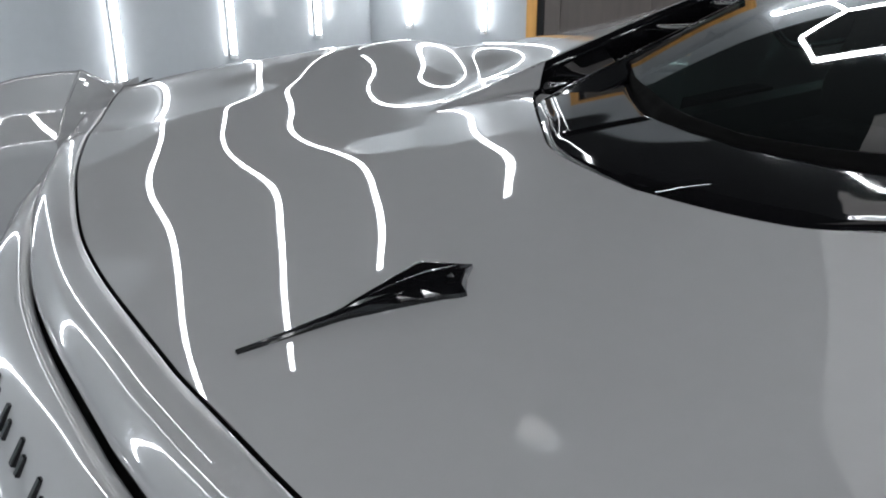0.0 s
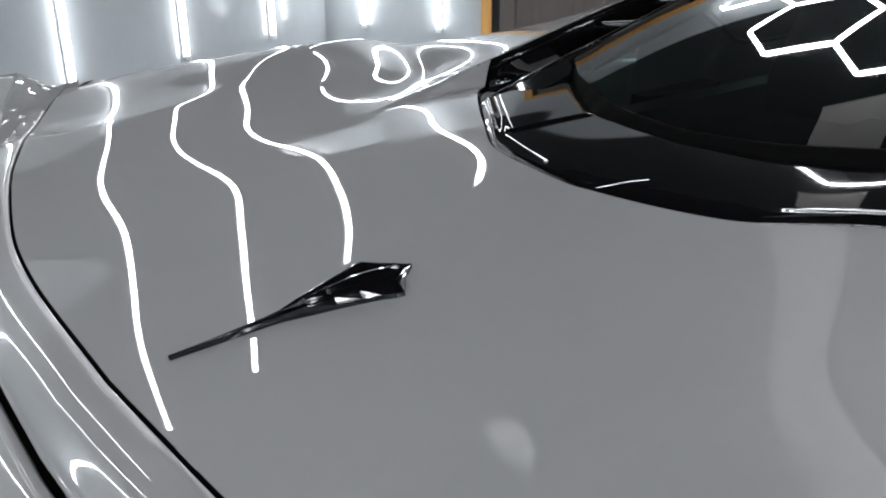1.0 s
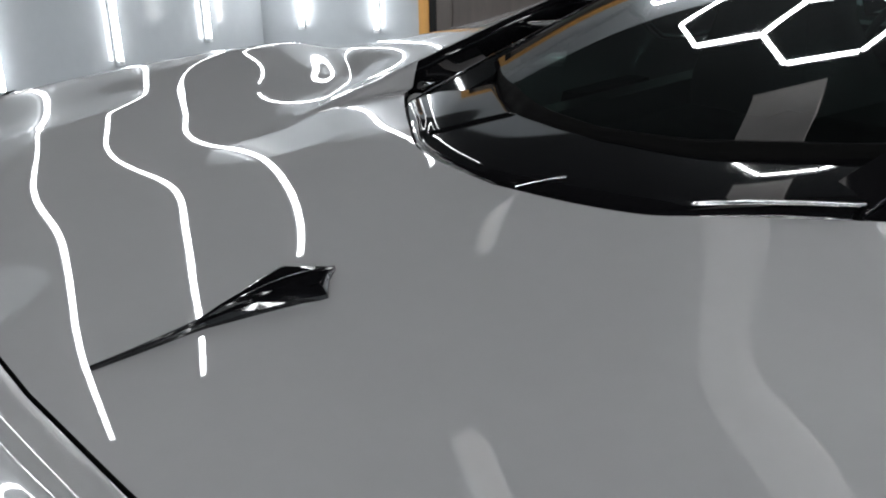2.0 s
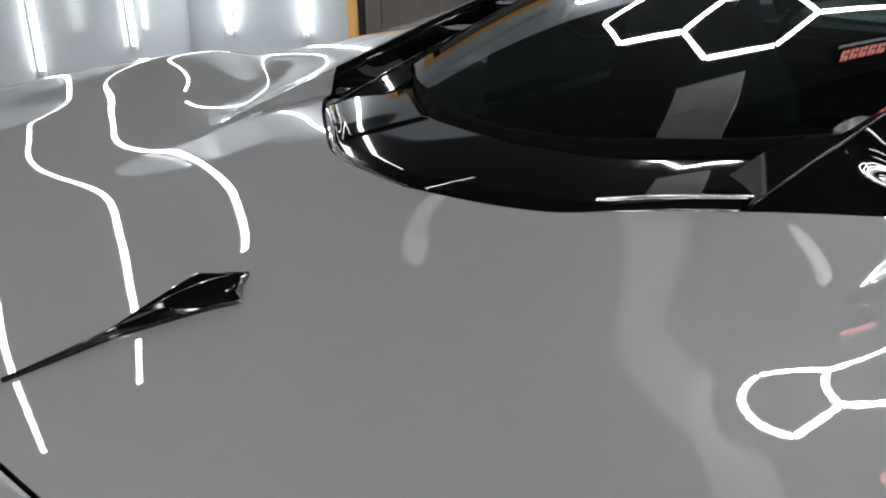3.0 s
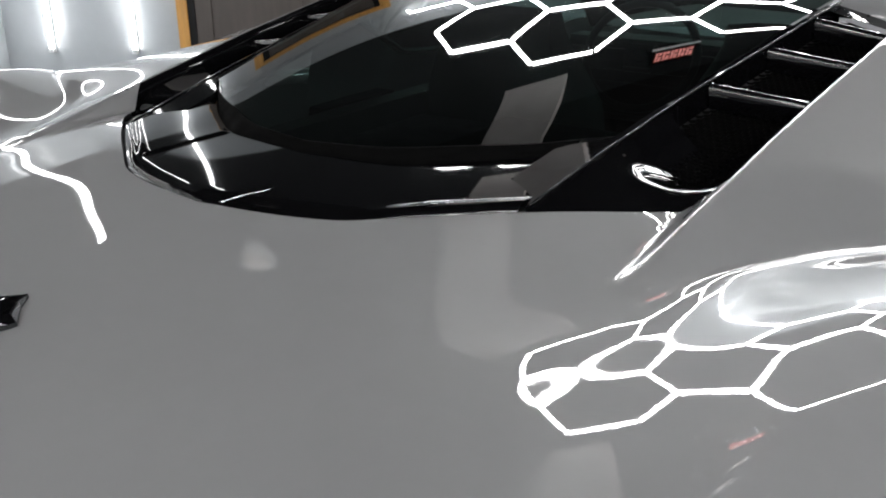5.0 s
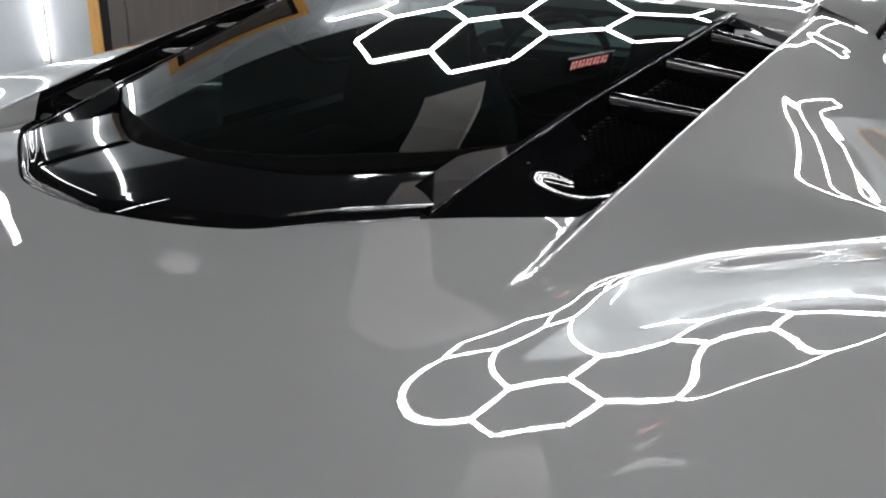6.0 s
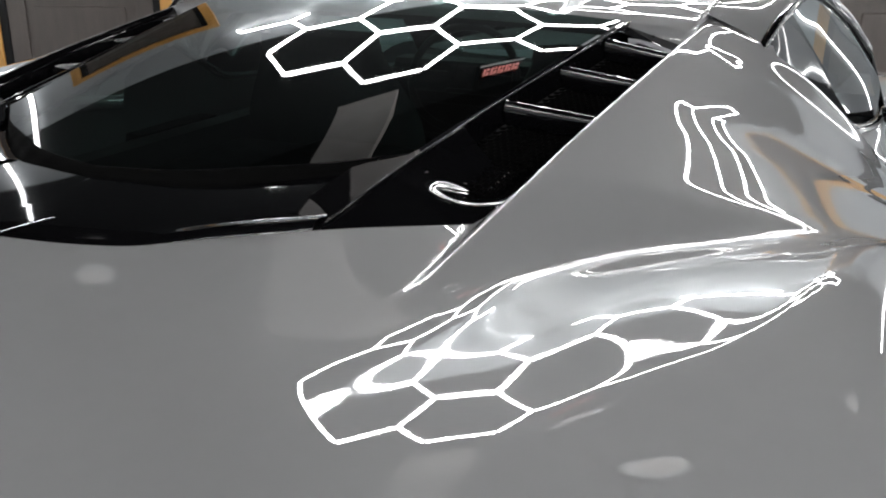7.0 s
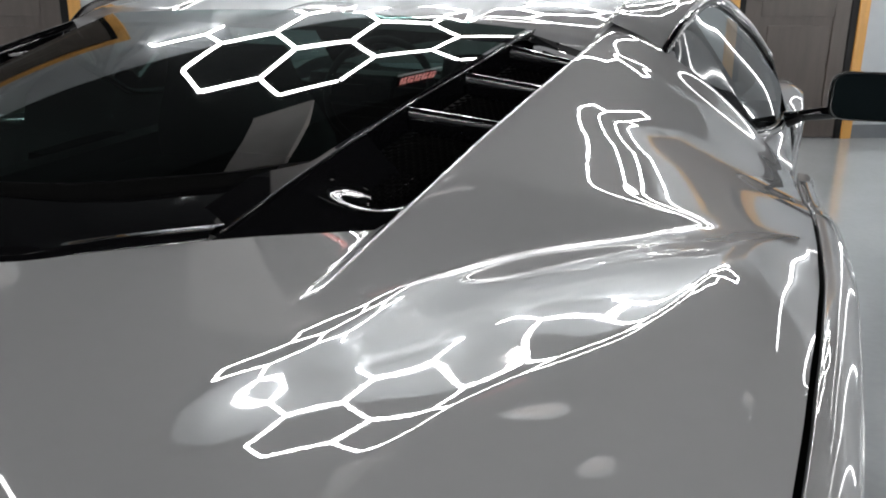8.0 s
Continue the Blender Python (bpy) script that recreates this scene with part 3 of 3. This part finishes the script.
def flank(side):
    rows = []
    for y in lin(1.102, 2.06, 40):
        (x0, z0), (x1, z1) = belt(y), head(y)
        rows.append([(side * (x0 + s * (x1 - x0) + 0.012 * math.sin(math.pi * s)), y, z0 + s * (z1 - z0)) for s in lin(0, 1, 10)])
    pane_ob = part("side_window", sheet(rows), SIDE_GLASS, car, outward=(0, 0.9, 0.3), smooth=True)
    pane_ob.visible_shadow = False
    rows = []
    for y in lin(1.104, 1.66, 30):
        (x0, z0), (x1, z1) = belt(y), head(y)
        top = 1 - smooth(1.18, 1.70, y) ** 0.8
        rows.append([(side * (x0 + s * (x1 - x0) + 0.012 * math.sin(math.pi * s) + 0.003), y, z0 + s * (z1 - z0)) for s in [top * q / 8 for q in range(9)]])
    part("quarter_trim", sheet(rows), MIRROR_TRIM, pane_ob, "dark glossy trim behind the side glass", outward=(0, 0.9, 0.3), smooth=True)
    # seal round the glass and the painted rail above it
    ring = [(side * (belt(y)[0] + 0.002), y, belt(y)[1]) for y in lin(1.1, 2.06, 26)] + [(side * (head(y)[0] + 0.002), y, head(y)[1]) for y in lin(2.06, 1.1, 26)]
    bm = bmesh.new()
    tube(bm, ring, 0.010, 8, closed=True)
    part("window_seal", bm, BLACK, pane_ob, smooth=True)
    bm = bmesh.new()
    tube(bm, [(side * (belt(y)[0] + 0.010), y, belt(y)[1] - 0.004) for y in lin(1.1, 2.06, 30)], 0.006, 8)
    part("belt_strip", bm, PAINT, pane_ob, smooth=True)
    rows = []
    for y in lin(1.12, 2.10, 40):
        bulge = smooth(1.12, 1.5, y)
        x1, z1 = head(min(2.05, y))
        xr, zr = roof_half(y), roof_z(1.0, y)
        rows.append([(side * (x1 + 0.004), y, z1), (side * (x1 + 0.004 + 0.008 * bulge), y, z1 + 0.004 + 0.004 * bulge), (side * (x1 - 0.008 + 0.012 * bulge), y, z1 + 0.008 + 0.016 * bulge), (side * (0.55 * x1 + 0.45 * xr), y, 0.55 * z1 + 0.45 * zr + 0.005 + 0.013 * bulge), (side * xr, y, zr)])
    part("roof_rail", sheet(rows), PAINT, car, outward=(0, 0.9, 0.3), smooth=True)
    # door skin
    rows = []
    for y in lin(1.10, 2.30, 50):
        x0, z0 = belt(min(y, 2.05))
        scoop = smooth(1.75, 1.15, y)
        rows.append([(side * (x0 + 0.010), y, z0 - 0.008), (side * (x0 + 0.022), y, z0 - 0.02), (side * (x0 + (0.925 - x0) * 0.55), y, z0 - 0.06 - 0.05 * scoop), (side * (0.935 - 0.07 * scoop), y, 0.80 - 0.05 * scoop), (side * (0.955 - 0.13 * scoop), y, 0.70), (side * (0.94 - 0.10 * scoop), y, 0.5), (side * 0.955, y, 0.35), (side * 0.93, y, 0.22)])
    door_skin = part("door_skin", sheet(rows), PAINT, car, outward=(0, 0.9, 0.3), smooth=True)
    bm = bmesh.new()
    tube(bm, [(side * 0.905, 1.02, 0.875), (side * 0.915, 1.12, 0.868), (side * 0.918, 1.35, 0.84), (side * 0.93, 1.62, 0.80)], [0.010, 0.014, 0.012, 0.005], 8)
    part("intake_blade", bm, PAINT, car, smooth=True)
    bm = boxes(((side * 0.80 if side > 0 else -0.86, 1.12, 0.45), (side * 0.86 if side > 0 else -0.80, 1.42, 0.80)))
    part("side_intake", bm, MATT, car)
    # mirror on its arm
    arm = bmesh.new()
    tube(arm, [(side * 0.915, 1.93, 0.868), (side * 0.95, 1.92, 0.884), (side * 1.035, 1.915, 0.900)], [0.022, 0.015, 0.018], 10)
    wing = part("wing_mirror", arm, BLACK, car, "black wing mirror on a slim arm", smooth=True)
    place = Matrix.Translation((side * 1.100, 1.925, 0.945)) @ Matrix.Rotation(side * 0.12, 4, "Z")
    def oval(a, w, h):
        c, d = math.cos(a), math.sin(a)
        return w * math.copysign(abs(c) ** 0.42, c), h * math.copysign(abs(d) ** 0.42, d)
    rows = []
    for y, f in ((-0.030, 0.90), (-0.037, 0.95), (-0.036, 0.985), (-0.028, 1.0), (0.0, 0.97), (0.03, 0.85), (0.055, 0.62), (0.066, 0.35), (0.070, 0.03)):
        rows.append([tuple(place @ Vector((q[0], y, q[1]))) for q in [oval(2 * math.pi * k / 40, 0.098 * f, 0.062 * f) for k in range(41)]])
    part("mirror_housing", sheet(rows), BLACK, wing, outward=(side * 1.1, 1.93, 0.945), smooth=True)
    bm = bmesh.new()
    face = [bm.verts.new(place @ Vector((q[0], -0.031, q[1]))) for q in [oval(2 * math.pi * k / 40, 0.090, 0.057) for k in range(40)]]
    bm.faces.new(face)
    part("mirror_face", bm, MIRROR, wing)
    # front wing
    rows = []
    for y in lin(2.30, 3.85, 40):
        top = 0.862 - 0.26 * smooth(2.5, 4.1, y) + 0.035 * math.sin(math.pi * min(1, max(0, (y - 2.4) / 1.2)))
        half = 0.955 + 0.035 * smooth(2.3, 2.6, y) - 0.20 * smooth(3.2, 3.95, y)
        rows.append([(side * (half - 0.17), y, top), (side * (half - 0.06), y, top - 0.004), (side * (half - 0.015), y, top - 0.035), (side * half, y, top - 0.12), (side * (half - 0.01), y, 0.45), (side * (half - 0.02), y, 0.22)])
    part("front_wing", sheet(rows), PAINT, car, outward=(0, 0.9, 0.3), smooth=True)
    for y, r in ((0.22, 0.355), (2.95, 0.34)):
        wheel(side, y, r)


def wheel(side, y, r):
    bm = bmesh.new()
    prof = [(0.66, r - 0.09), (0.66, r - 0.02), (0.68, r), (0.94, r), (0.968, r - 0.02), (0.972, r - 0.07), (0.965, r - 0.10)]
    n = 48
    rings = [[bm.verts.new((side * x, y + q * math.cos(a), r + q * math.sin(a))) for x, q in prof] for a in [2 * math.pi * k / n for k in range(n)]]
    for k in range(n):
        for j in range(len(prof) - 1):
            bm.faces.new((rings[k][j], rings[k][j + 1], rings[(k + 1) % n][j + 1], rings[(k + 1) % n][j]))
    w = tagged(part("wheel", bm, RUBBER, car, smooth=True), "black low-profile tyre")
    bm = bmesh.new()
    for k in range(5):
        a = 2 * math.pi * k / 5
        for da in (-0.12, 0.12):
            tube(bm, [(side * 0.962, y + 0.04 * math.cos(a), r + 0.04 * math.sin(a)), (side * 0.958, y + (r - 0.095) * math.cos(a + da), r + (r - 0.095) * math.sin(a + da))], 0.016, 6)
    part("rim", bm, MATT, w, smooth=True)


mirrored(flank)

# windscreen, bonnet, nose and floor pan
rows = []
for k in lin(-1, 1, 30):
    row = []
    for s in lin(0, 1, 20):
        y = 2.02 + 0.62 * s + 0.10 * (1 - k * k) * s
        row.append((k * (0.60 + 0.16 * s), y, 1.19 - 0.02 * k * k - (0.30 * s + 0.02 * s * s)))
    rows.append(row)
screen_ob = part("windscreen", sheet(rows), SIDE_GLASS, car, outward=(0, 0.9, 0.3), smooth=True)
screen_ob.visible_shadow = False
rows = []
for k in lin(-1, 1, 30):
    row = []
    for y in lin(2.62, 3.90, 30):
        half = 0.78 - 0.13 * smooth(3.2, 3.95, y)
        row.append((k * half, y, 0.875 - 0.30 * smooth(2.3, 4.1, y) - 0.03 * (1 - k * k) * smooth(2.6, 3.2, y) + 0.02 * abs(k) ** 3))
    rows.append(row)
part("bonnet", sheet(rows), PAINT, car, outward=(0, 0.9, 0.3), smooth=True)
rows = []
for k in lin(-1, 1, 30):
    x = 0.79 * k
    rows.append([(x, 3.86 - 0.10 * k * k, 0.60), (x, 3.92 - 0.14 * k * k, 0.52), (x, 3.93 - 0.15 * k * k, 0.35), (x, 3.86 - 0.15 * k * k, 0.20)])
part("front_bumper", sheet(rows), PAINT, car, outward=(0, 0.9, 0.3), smooth=True)
part("floor_pan", boxes(((-0.9, -0.45, 0.14), (0.9, 3.7, 0.18))), MATT, car)
# ---- cabin seen through the glass ----
part("engine_cover", boxes(((-0.42, 0.30, 0.60), (0.42, 1.02, 0.86)), ((-0.16, 0.34, 0.86), (0.16, 0.95, 0.90)), bevel=0.02), MATT, car)
part("cabin_wall", boxes(((-0.66, 0.22, 0.5), (-0.60, 2.3, 0.84)), ((0.60, 0.22, 0.5), (0.66, 2.3, 0.84)), ((-0.60, 0.22, 0.5), (0.60, 2.3, 0.53))), LEATHER, car)
for sx in (-0.34, 0.34):
    bm = bmesh.new()
    rows = []
    for k in lin(0, 1, 14):
        z = 0.55 + 0.52 * k
        w = 0.25 - 0.10 * smooth(0.55, 1.0, k)
        rows.append([(sx - w, 1.36 - 0.10 * k, z), (sx - 0.8 * w, 1.28 - 0.10 * k, z), (sx, 1.26 - 0.10 * k, z), (sx + 0.8 * w, 1.28 - 0.10 * k, z), (sx + w, 1.36 - 0.10 * k, z), (sx + 0.7 * w, 1.42 - 0.10 * k, z), (sx - 0.7 * w, 1.42 - 0.10 * k, z), (sx - w, 1.36 - 0.10 * k, z)])
    bm.free()
    part("seat", sheet(rows), LEATHER, car, outward=(0, 0.9, 0.3), smooth=True)
part("dashboard", boxes(((-0.68, 2.12, 0.62), (0.68, 2.5, 0.86)), ((-0.60, 2.05, 0.74), (-0.02, 2.2, 0.90)), bevel=0.03), LEATHER, car)
# steering wheel
bm = bmesh.new()
C = Vector((-0.30, 2.02, 0.86))
tilt = Matrix.Translation(C) @ Matrix.Rotation(radians(68), 4, "X")
tube(bm, [tilt @ Vector((0.178 * math.cos(a), 0.165 * math.sin(a), 0)) for a in [2 * math.pi * k / 36 for k in range(36)]], 0.013, 8, closed=True)
sw = part("steering_wheel", bm, LEATHER, car, smooth=True)
bm = bmesh.new()
box(bm, (-0.055, -0.05, -0.02), (0.055, 0.045, 0.012), tilt, bevel=0.012)
box(bm, (-0.17, -0.05, -0.008), (-0.05, -0.02, 0.006), tilt, bevel=0.004)
box(bm, (0.05, -0.05, -0.008), (0.17, -0.02, 0.006), tilt, bevel=0.004)
part("hub", bm, LEATHER, sw)
bm = bmesh.new()
tube(bm, [tilt @ Vector((0.03 * math.cos(a), 0.02 * math.sin(a), 0.014)) for a in [2 * math.pi * k / 20 for k in range(20)]], 0.002, 6, closed=True)
part("hub_ring", bm, TRIM, sw)
# ---- the bay ----
TURN = math.atan2(0.446, 0.895)
ROOM = Matrix.Rotation(TURN, 4, "Z")
# room axes: X along the far wall, Y towards it
X0, X1, Y0, Y1, TOP = -3.57, 4.7, -4.2, 5.13, 4.3


def in_room(ob):
    ob.matrix_basis = ROOM @ ob.matrix_basis
    return ob


floor = in_room(part("floor", boxes(((X0 - 0.2, Y0 - 0.2, -0.2), (X1 + 0.2, Y1 + 0.2, 0.0))), FLOOR))
tagged(floor, "glossy light grey epoxy floor", "floor", kind="structure")
ceiling = in_room(part("ceiling", boxes(((X0 - 0.2, Y0 - 0.2, TOP), (X1 + 0.2, Y1 + 0.2, TOP + 0.2))), CEILING))
tagged(ceiling, "matt black painted ceiling", "ceiling", kind="structure")
w1 = in_room(part("wall_west", boxes(((X0 - 0.15, Y0 - 0.15, 0), (X0, Y1 + 0.15, TOP))), WALL))
w2 = in_room(part("wall_east", boxes(((X1, Y0 - 0.15, 0), (X1 + 0.15, Y1 + 0.15, TOP))), WALL))
w3 = in_room(part("wall_south", boxes(((X0, Y0 - 0.15, 0), (X1, Y0, TOP))), WALL))
# far wall with two door openings: (left, right) of each opening along the wall
D1, D2 = (-2.183, -1.145), (3.259, 4.136)
DOOR_TOP = 2.62
w4 = in_room(part("wall_north", boxes(
    ((X0, Y1, 0), (D1[0], Y1 + 0.15, TOP)), ((D1[1], Y1, 0), (D2[0], Y1 + 0.15, TOP)), ((D2[1], Y1, 0), (X1, Y1 + 0.15, TOP)),
    ((D1[0], Y1, DOOR_TOP), (D1[1], Y1 + 0.15, TOP)), ((D2[0], Y1, DOOR_TOP), (D2[1], Y1 + 0.15, TOP))), WALL))
# dark sheets added over the upper walls, so that reflections of them stay dark
UPPER = 2.71
for k, (lo, hi) in enumerate((((X0, Y1 - 0.006, 3.08), (X1, Y1 - 0.001, TOP)), ((X1 - 0.006, Y0, UPPER), (X1 - 0.001, Y1 - 0.01, TOP)), ((X0, Y0 + 0.001, UPPER), (X1, Y0 + 0.006, TOP)), ((X0 + 0.0003, Y0, UPPER), (X0 + 0.0009, Y1 - 0.01, TOP)))):
    tagged(in_room(part("upper_shade_sheet_%d" % (k + 1), boxes((lo, hi)), SHADE_SHEET if k == 0 else CEILING)), "matt dark sheet added over the upper wall as shade", "wall", kind="structure")
for w in (w1, w2, w3, w4):
    tagged(w, "smooth pale blue-grey panelled bay wall", "wall", kind="structure")


def base_board(name, lo, hi):
    tagged(in_room(part(name, boxes((lo, hi)), JOINT)), "dark grey skirting strip", "skirting", kind="structure")


base_board("baseboard", (D2[1] + 0.06, Y1 - 0.012, 0), (X1, Y1 - 0.001, 0.10))
base_board("baseboard", (D1[1] + 0.06, Y1 - 0.012, 0), (D2[0] - 0.1, Y1 - 0.001, 0.10))
base_board("baseboard", (X0 + 0.001, Y0, 0), (X0 + 0.012, Y1 - 0.02, 0.10))


def door(name, left, right, label):
    d = in_room(tagged(new(name), label, "door", kind="structure"))
    f = 0.075
    frame_bm = boxes(((left - f, Y1 - 0.02, 0), (left, Y1 + 0.03, DOOR_TOP)), ((right, Y1 - 0.02, 0), (right + f, Y1 + 0.03, DOOR_TOP)), ((left - f, Y1 - 0.02, DOOR_TOP), (right + f, Y1 + 0.03, DOOR_TOP + f)), bevel=0.004)
    part("door_frame", frame_bm, WOOD, d, "orange pine door frame")
    part("door_reveal", boxes(((left, Y1 - 0.004, 0), (left + 0.05, Y1 + 0.10, DOOR_TOP - 0.001)), ((right - 0.05, Y1 - 0.004, 0), (right, Y1 + 0.10, DOOR_TOP - 0.001))), MATT, d)
    w = right - left - 0.1
    leaf = boxes(((left + 0.05, Y1 + 0.016, 0.01), (right - 0.05, Y1 + 0.06, DOOR_TOP - 0.004)))
    a, b, y = left + 0.05, right - 0.05, Y1 + 0.004
    for lo, hi in (((a, y, 0.01), (a + 0.12, y + 0.012, DOOR_TOP - 0.01)), ((b - 0.12, y, 0.01), (b, y + 0.012, DOOR_TOP - 0.01)), ((a + 0.12, y, 0.01), (b - 0.12, y + 0.012, 0.2)), ((a + 0.12, y, 0.86), (b - 0.12, y + 0.012, 1.02)), ((a + 0.12, y, DOOR_TOP - 0.14), (b - 0.12, y + 0.012, DOOR_TOP - 0.01))):
        box(leaf, lo, hi, bevel=0.003)
    for z0, z1 in ((0.26, 0.80), (1.08, DOOR_TOP - 0.2)):
        box(leaf, (a + 0.18, y + 0.002, z0), (b - 0.18, y + 0.014, z1), bevel=0.004)
    leaf_ob = part("door_leaf", leaf, DOOR, d)
    bm = bmesh.new()
    tube(bm, [(a + 0.06, y, 0.98), (a + 0.06, y - 0.04, 0.98), (a + 0.17, y - 0.045, 0.98)], 0.009, 8)
    part("door_handle", bm, TRIM, leaf_ob, smooth=True)


door("door_1", *D1, "closed dark brown panelled door in orange frame")
door("door_2", *D2, "closed dark brown panelled door in orange frame")


def wall_tube(m, length):
    """A slim upright batten: housing against the wall, lit tube in front."""
    lamp = empty("wall_tube_lamp", "tall white lit tube lamp fixed upright on wall", "lamp", "tube lamps on the walls")
    part("housing", boxes(((-0.016, 0.0, 0.0), (0.016, 0.018, length)), bevel=0.003), HOUSING, lamp)
    bm = bmesh.new()
    tube(bm, [(0, 0.030, 0.02), (0, 0.030, length - 0.02)], 0.017, 12)
    part("tube", bm, TUBE, lamp, smooth=True)
    for z in (0.0, length - 0.03):
        bm = boxes(((-0.02, 0.012, z), (0.02, 0.05, z + 0.03)), bevel=0.004)
        part("end_cap", bm, HOUSING, lamp)
    lamp.matrix_basis = m
    return lamp


LONG = 3.63
first = wall_tube(ROOM @ Matrix.Translation((X0 + 0.001, 4.396, 0.31)) @ Matrix.Rotation(-math.pi / 2, 4, "Z"), LONG)
for k in range(1, 8):
    copy_thing(first, ROOM @ Matrix.Translation((X0 + 0.001, 4.396 - 0.911 * k, 0.31)) @ Matrix.Rotation(-math.pi / 2, 4, "Z"))
for x in (-3.207, -2.585):
    copy_thing(first, ROOM @ Matrix.Translation((x, Y1 - 0.001, 0.31)) @ Matrix.Rotation(math.pi, 4, "Z"))
for k in range(8):
    copy_thing(first, ROOM @ Matrix.Translation((X1 - 0.001, 4.3 - 0.911 * k, 0.31)) @ Matrix.Rotation(math.pi / 2, 4, "Z"))

# honeycomb of lit tubes hung under the ceiling
HEX_A, HEX_Z, HEX_C, HEX_TURN = 0.3669, 2.861, (-2.150, 3.749), radians(20.32)
PITCH = math.sqrt(3) * HEX_A
RIGHT_NEAR = Vector((math.cos(radians(-30)), math.sin(radians(-30)))) * PITCH
RIGHT_FAR = Vector((math.cos(radians(30)), math.sin(radians(30)))) * PITCH
FAR = Vector((0, PITCH))
honey = empty("honeycomb_light", "white honeycomb ceiling light of joined lit tubes", "ceiling light")
centres = []
for k in range(7):
    base = RIGHT_NEAR * ((k + 1) // 2) + RIGHT_FAR * (k // 2)
    centres += [base, base + FAR, base + 2 * FAR] if k else [base, base + FAR, base + FAR - RIGHT_NEAR]
seen_edges = set()
for c in centres:
    ring = [c + Vector((math.cos(math.pi / 3 * k), math.sin(math.pi / 3 * k))) * HEX_A for k in range(6)]
    for k in range(6):
        a, b = ring[k], ring[(k + 1) % 6]
        key = (round((a.x + b.x) * 50), round((a.y + b.y) * 50))
        if key in seen_edges:
            continue
        seen_edges.add(key)
        d = (b - a).normalized() * 0.012
        bm = bmesh.new()
        tube(bm, [(*(a + d), 0), (*(b - d), 0)], 0.0112, 8)
        part("tube", bm, HEXLIGHT, honey, smooth=True)
for c in centres[::3]:
    bm = bmesh.new()
    p = c + Vector((HEX_A, 0))
    tube(bm, [(p.x, p.y, 0.01), (p.x, p.y, TOP - HEX_Z)], 0.0012, 6)
    part("hanging_wire", bm, TRIM, honey)
honey.matrix_basis = Matrix.Translation((*HEX_C, HEX_Z)) @ Matrix.Rotation(HEX_TURN, 4, "Z")

# galvanised air duct under the ceiling
duct = in_room(empty("air_duct", "dull galvanised round air duct under the ceiling", "duct"))
y = 0.9
while y < 3.45:
    end = min(y + 0.85, 3.45)
    bm = boxes(((-0.07, y + 0.004, 2.90), (0.27, end - 0.004, 3.20)), ((-0.074, y, 2.897), (0.274, y + 0.006, 3.204)), ((-0.074, end - 0.006, 2.897), (0.274, end, 3.204)))
    part("duct_length", bm, STEEL, duct)
    part("hanger", boxes(((-0.088, y + 0.11, 3.1), (-0.080, y + 0.12, TOP)), ((0.280, y + 0.11, 3.1), (0.288, y + 0.12, TOP))), TRIM, duct)
    y = end

# unseen second honeycomb over the rear of the bay, added to brighten the deck
fill_honey = copy_thing(honey, Matrix.Translation((0.9, -2.6, HEX_Z)) @ Matrix.Rotation(HEX_TURN, 4, "Z"))
tagged(honey, group="honeycomb lights"), tagged(fill_honey, group="honeycomb lights")


# lit sign high on the far wall: red bars for its characters, a white strip under them
sign = in_room(empty("led_sign", "lit sign with red characters high on wall", "sign"))
part("sign_case", boxes(((0.86, Y1 - 0.055, 3.82), (1.24, Y1 - 0.008, 4.06)), bevel=0.006), MATT, sign)
for k in range(5):
    a = 0.90 + 0.062 * k
    part("character_bar", boxes(((a, Y1 - 0.060, 3.90), (a + 0.020, Y1 - 0.056, 4.02)), ((a + 0.025, Y1 - 0.060, 3.90), (a + 0.052, Y1 - 0.056, 3.94)), ((a + 0.025, Y1 - 0.060, 3.96), (a + 0.052, Y1 - 0.056, 4.02))), SCREEN, sign)
part("light_strip", boxes(((0.86, Y1 - 0.062, 3.83), (1.24, Y1 - 0.056, 3.86)), bevel=0.002), HOUSING, sign)


def ceiling_disc(x, y):
    """A flat round unlit downlight under the ceiling."""
    disc = in_room(empty("downlight", "round pale unlit downlight in the ceiling", "downlight", "downlights in the ceiling"))
    bm = bmesh.new()
    tube(bm, [(x, y, TOP - 0.03), (x, y, TOP - 0.022), (x, y, TOP)], [0.10, 0.115, 0.12], 28)
    rim = part("rim", bm, HOUSING, disc)
    bm = bmesh.new()
    tube(bm, [(x, y, TOP - 0.036), (x, y, TOP - 0.031)], 0.085, 28)
    part("lens", bm, STEEL, rim)


for spot in ((-1.85, 3.70), (1.30, 3.18), (3.34, 3.44), (1.20, 4.05)):
    ceiling_disc(*spot)
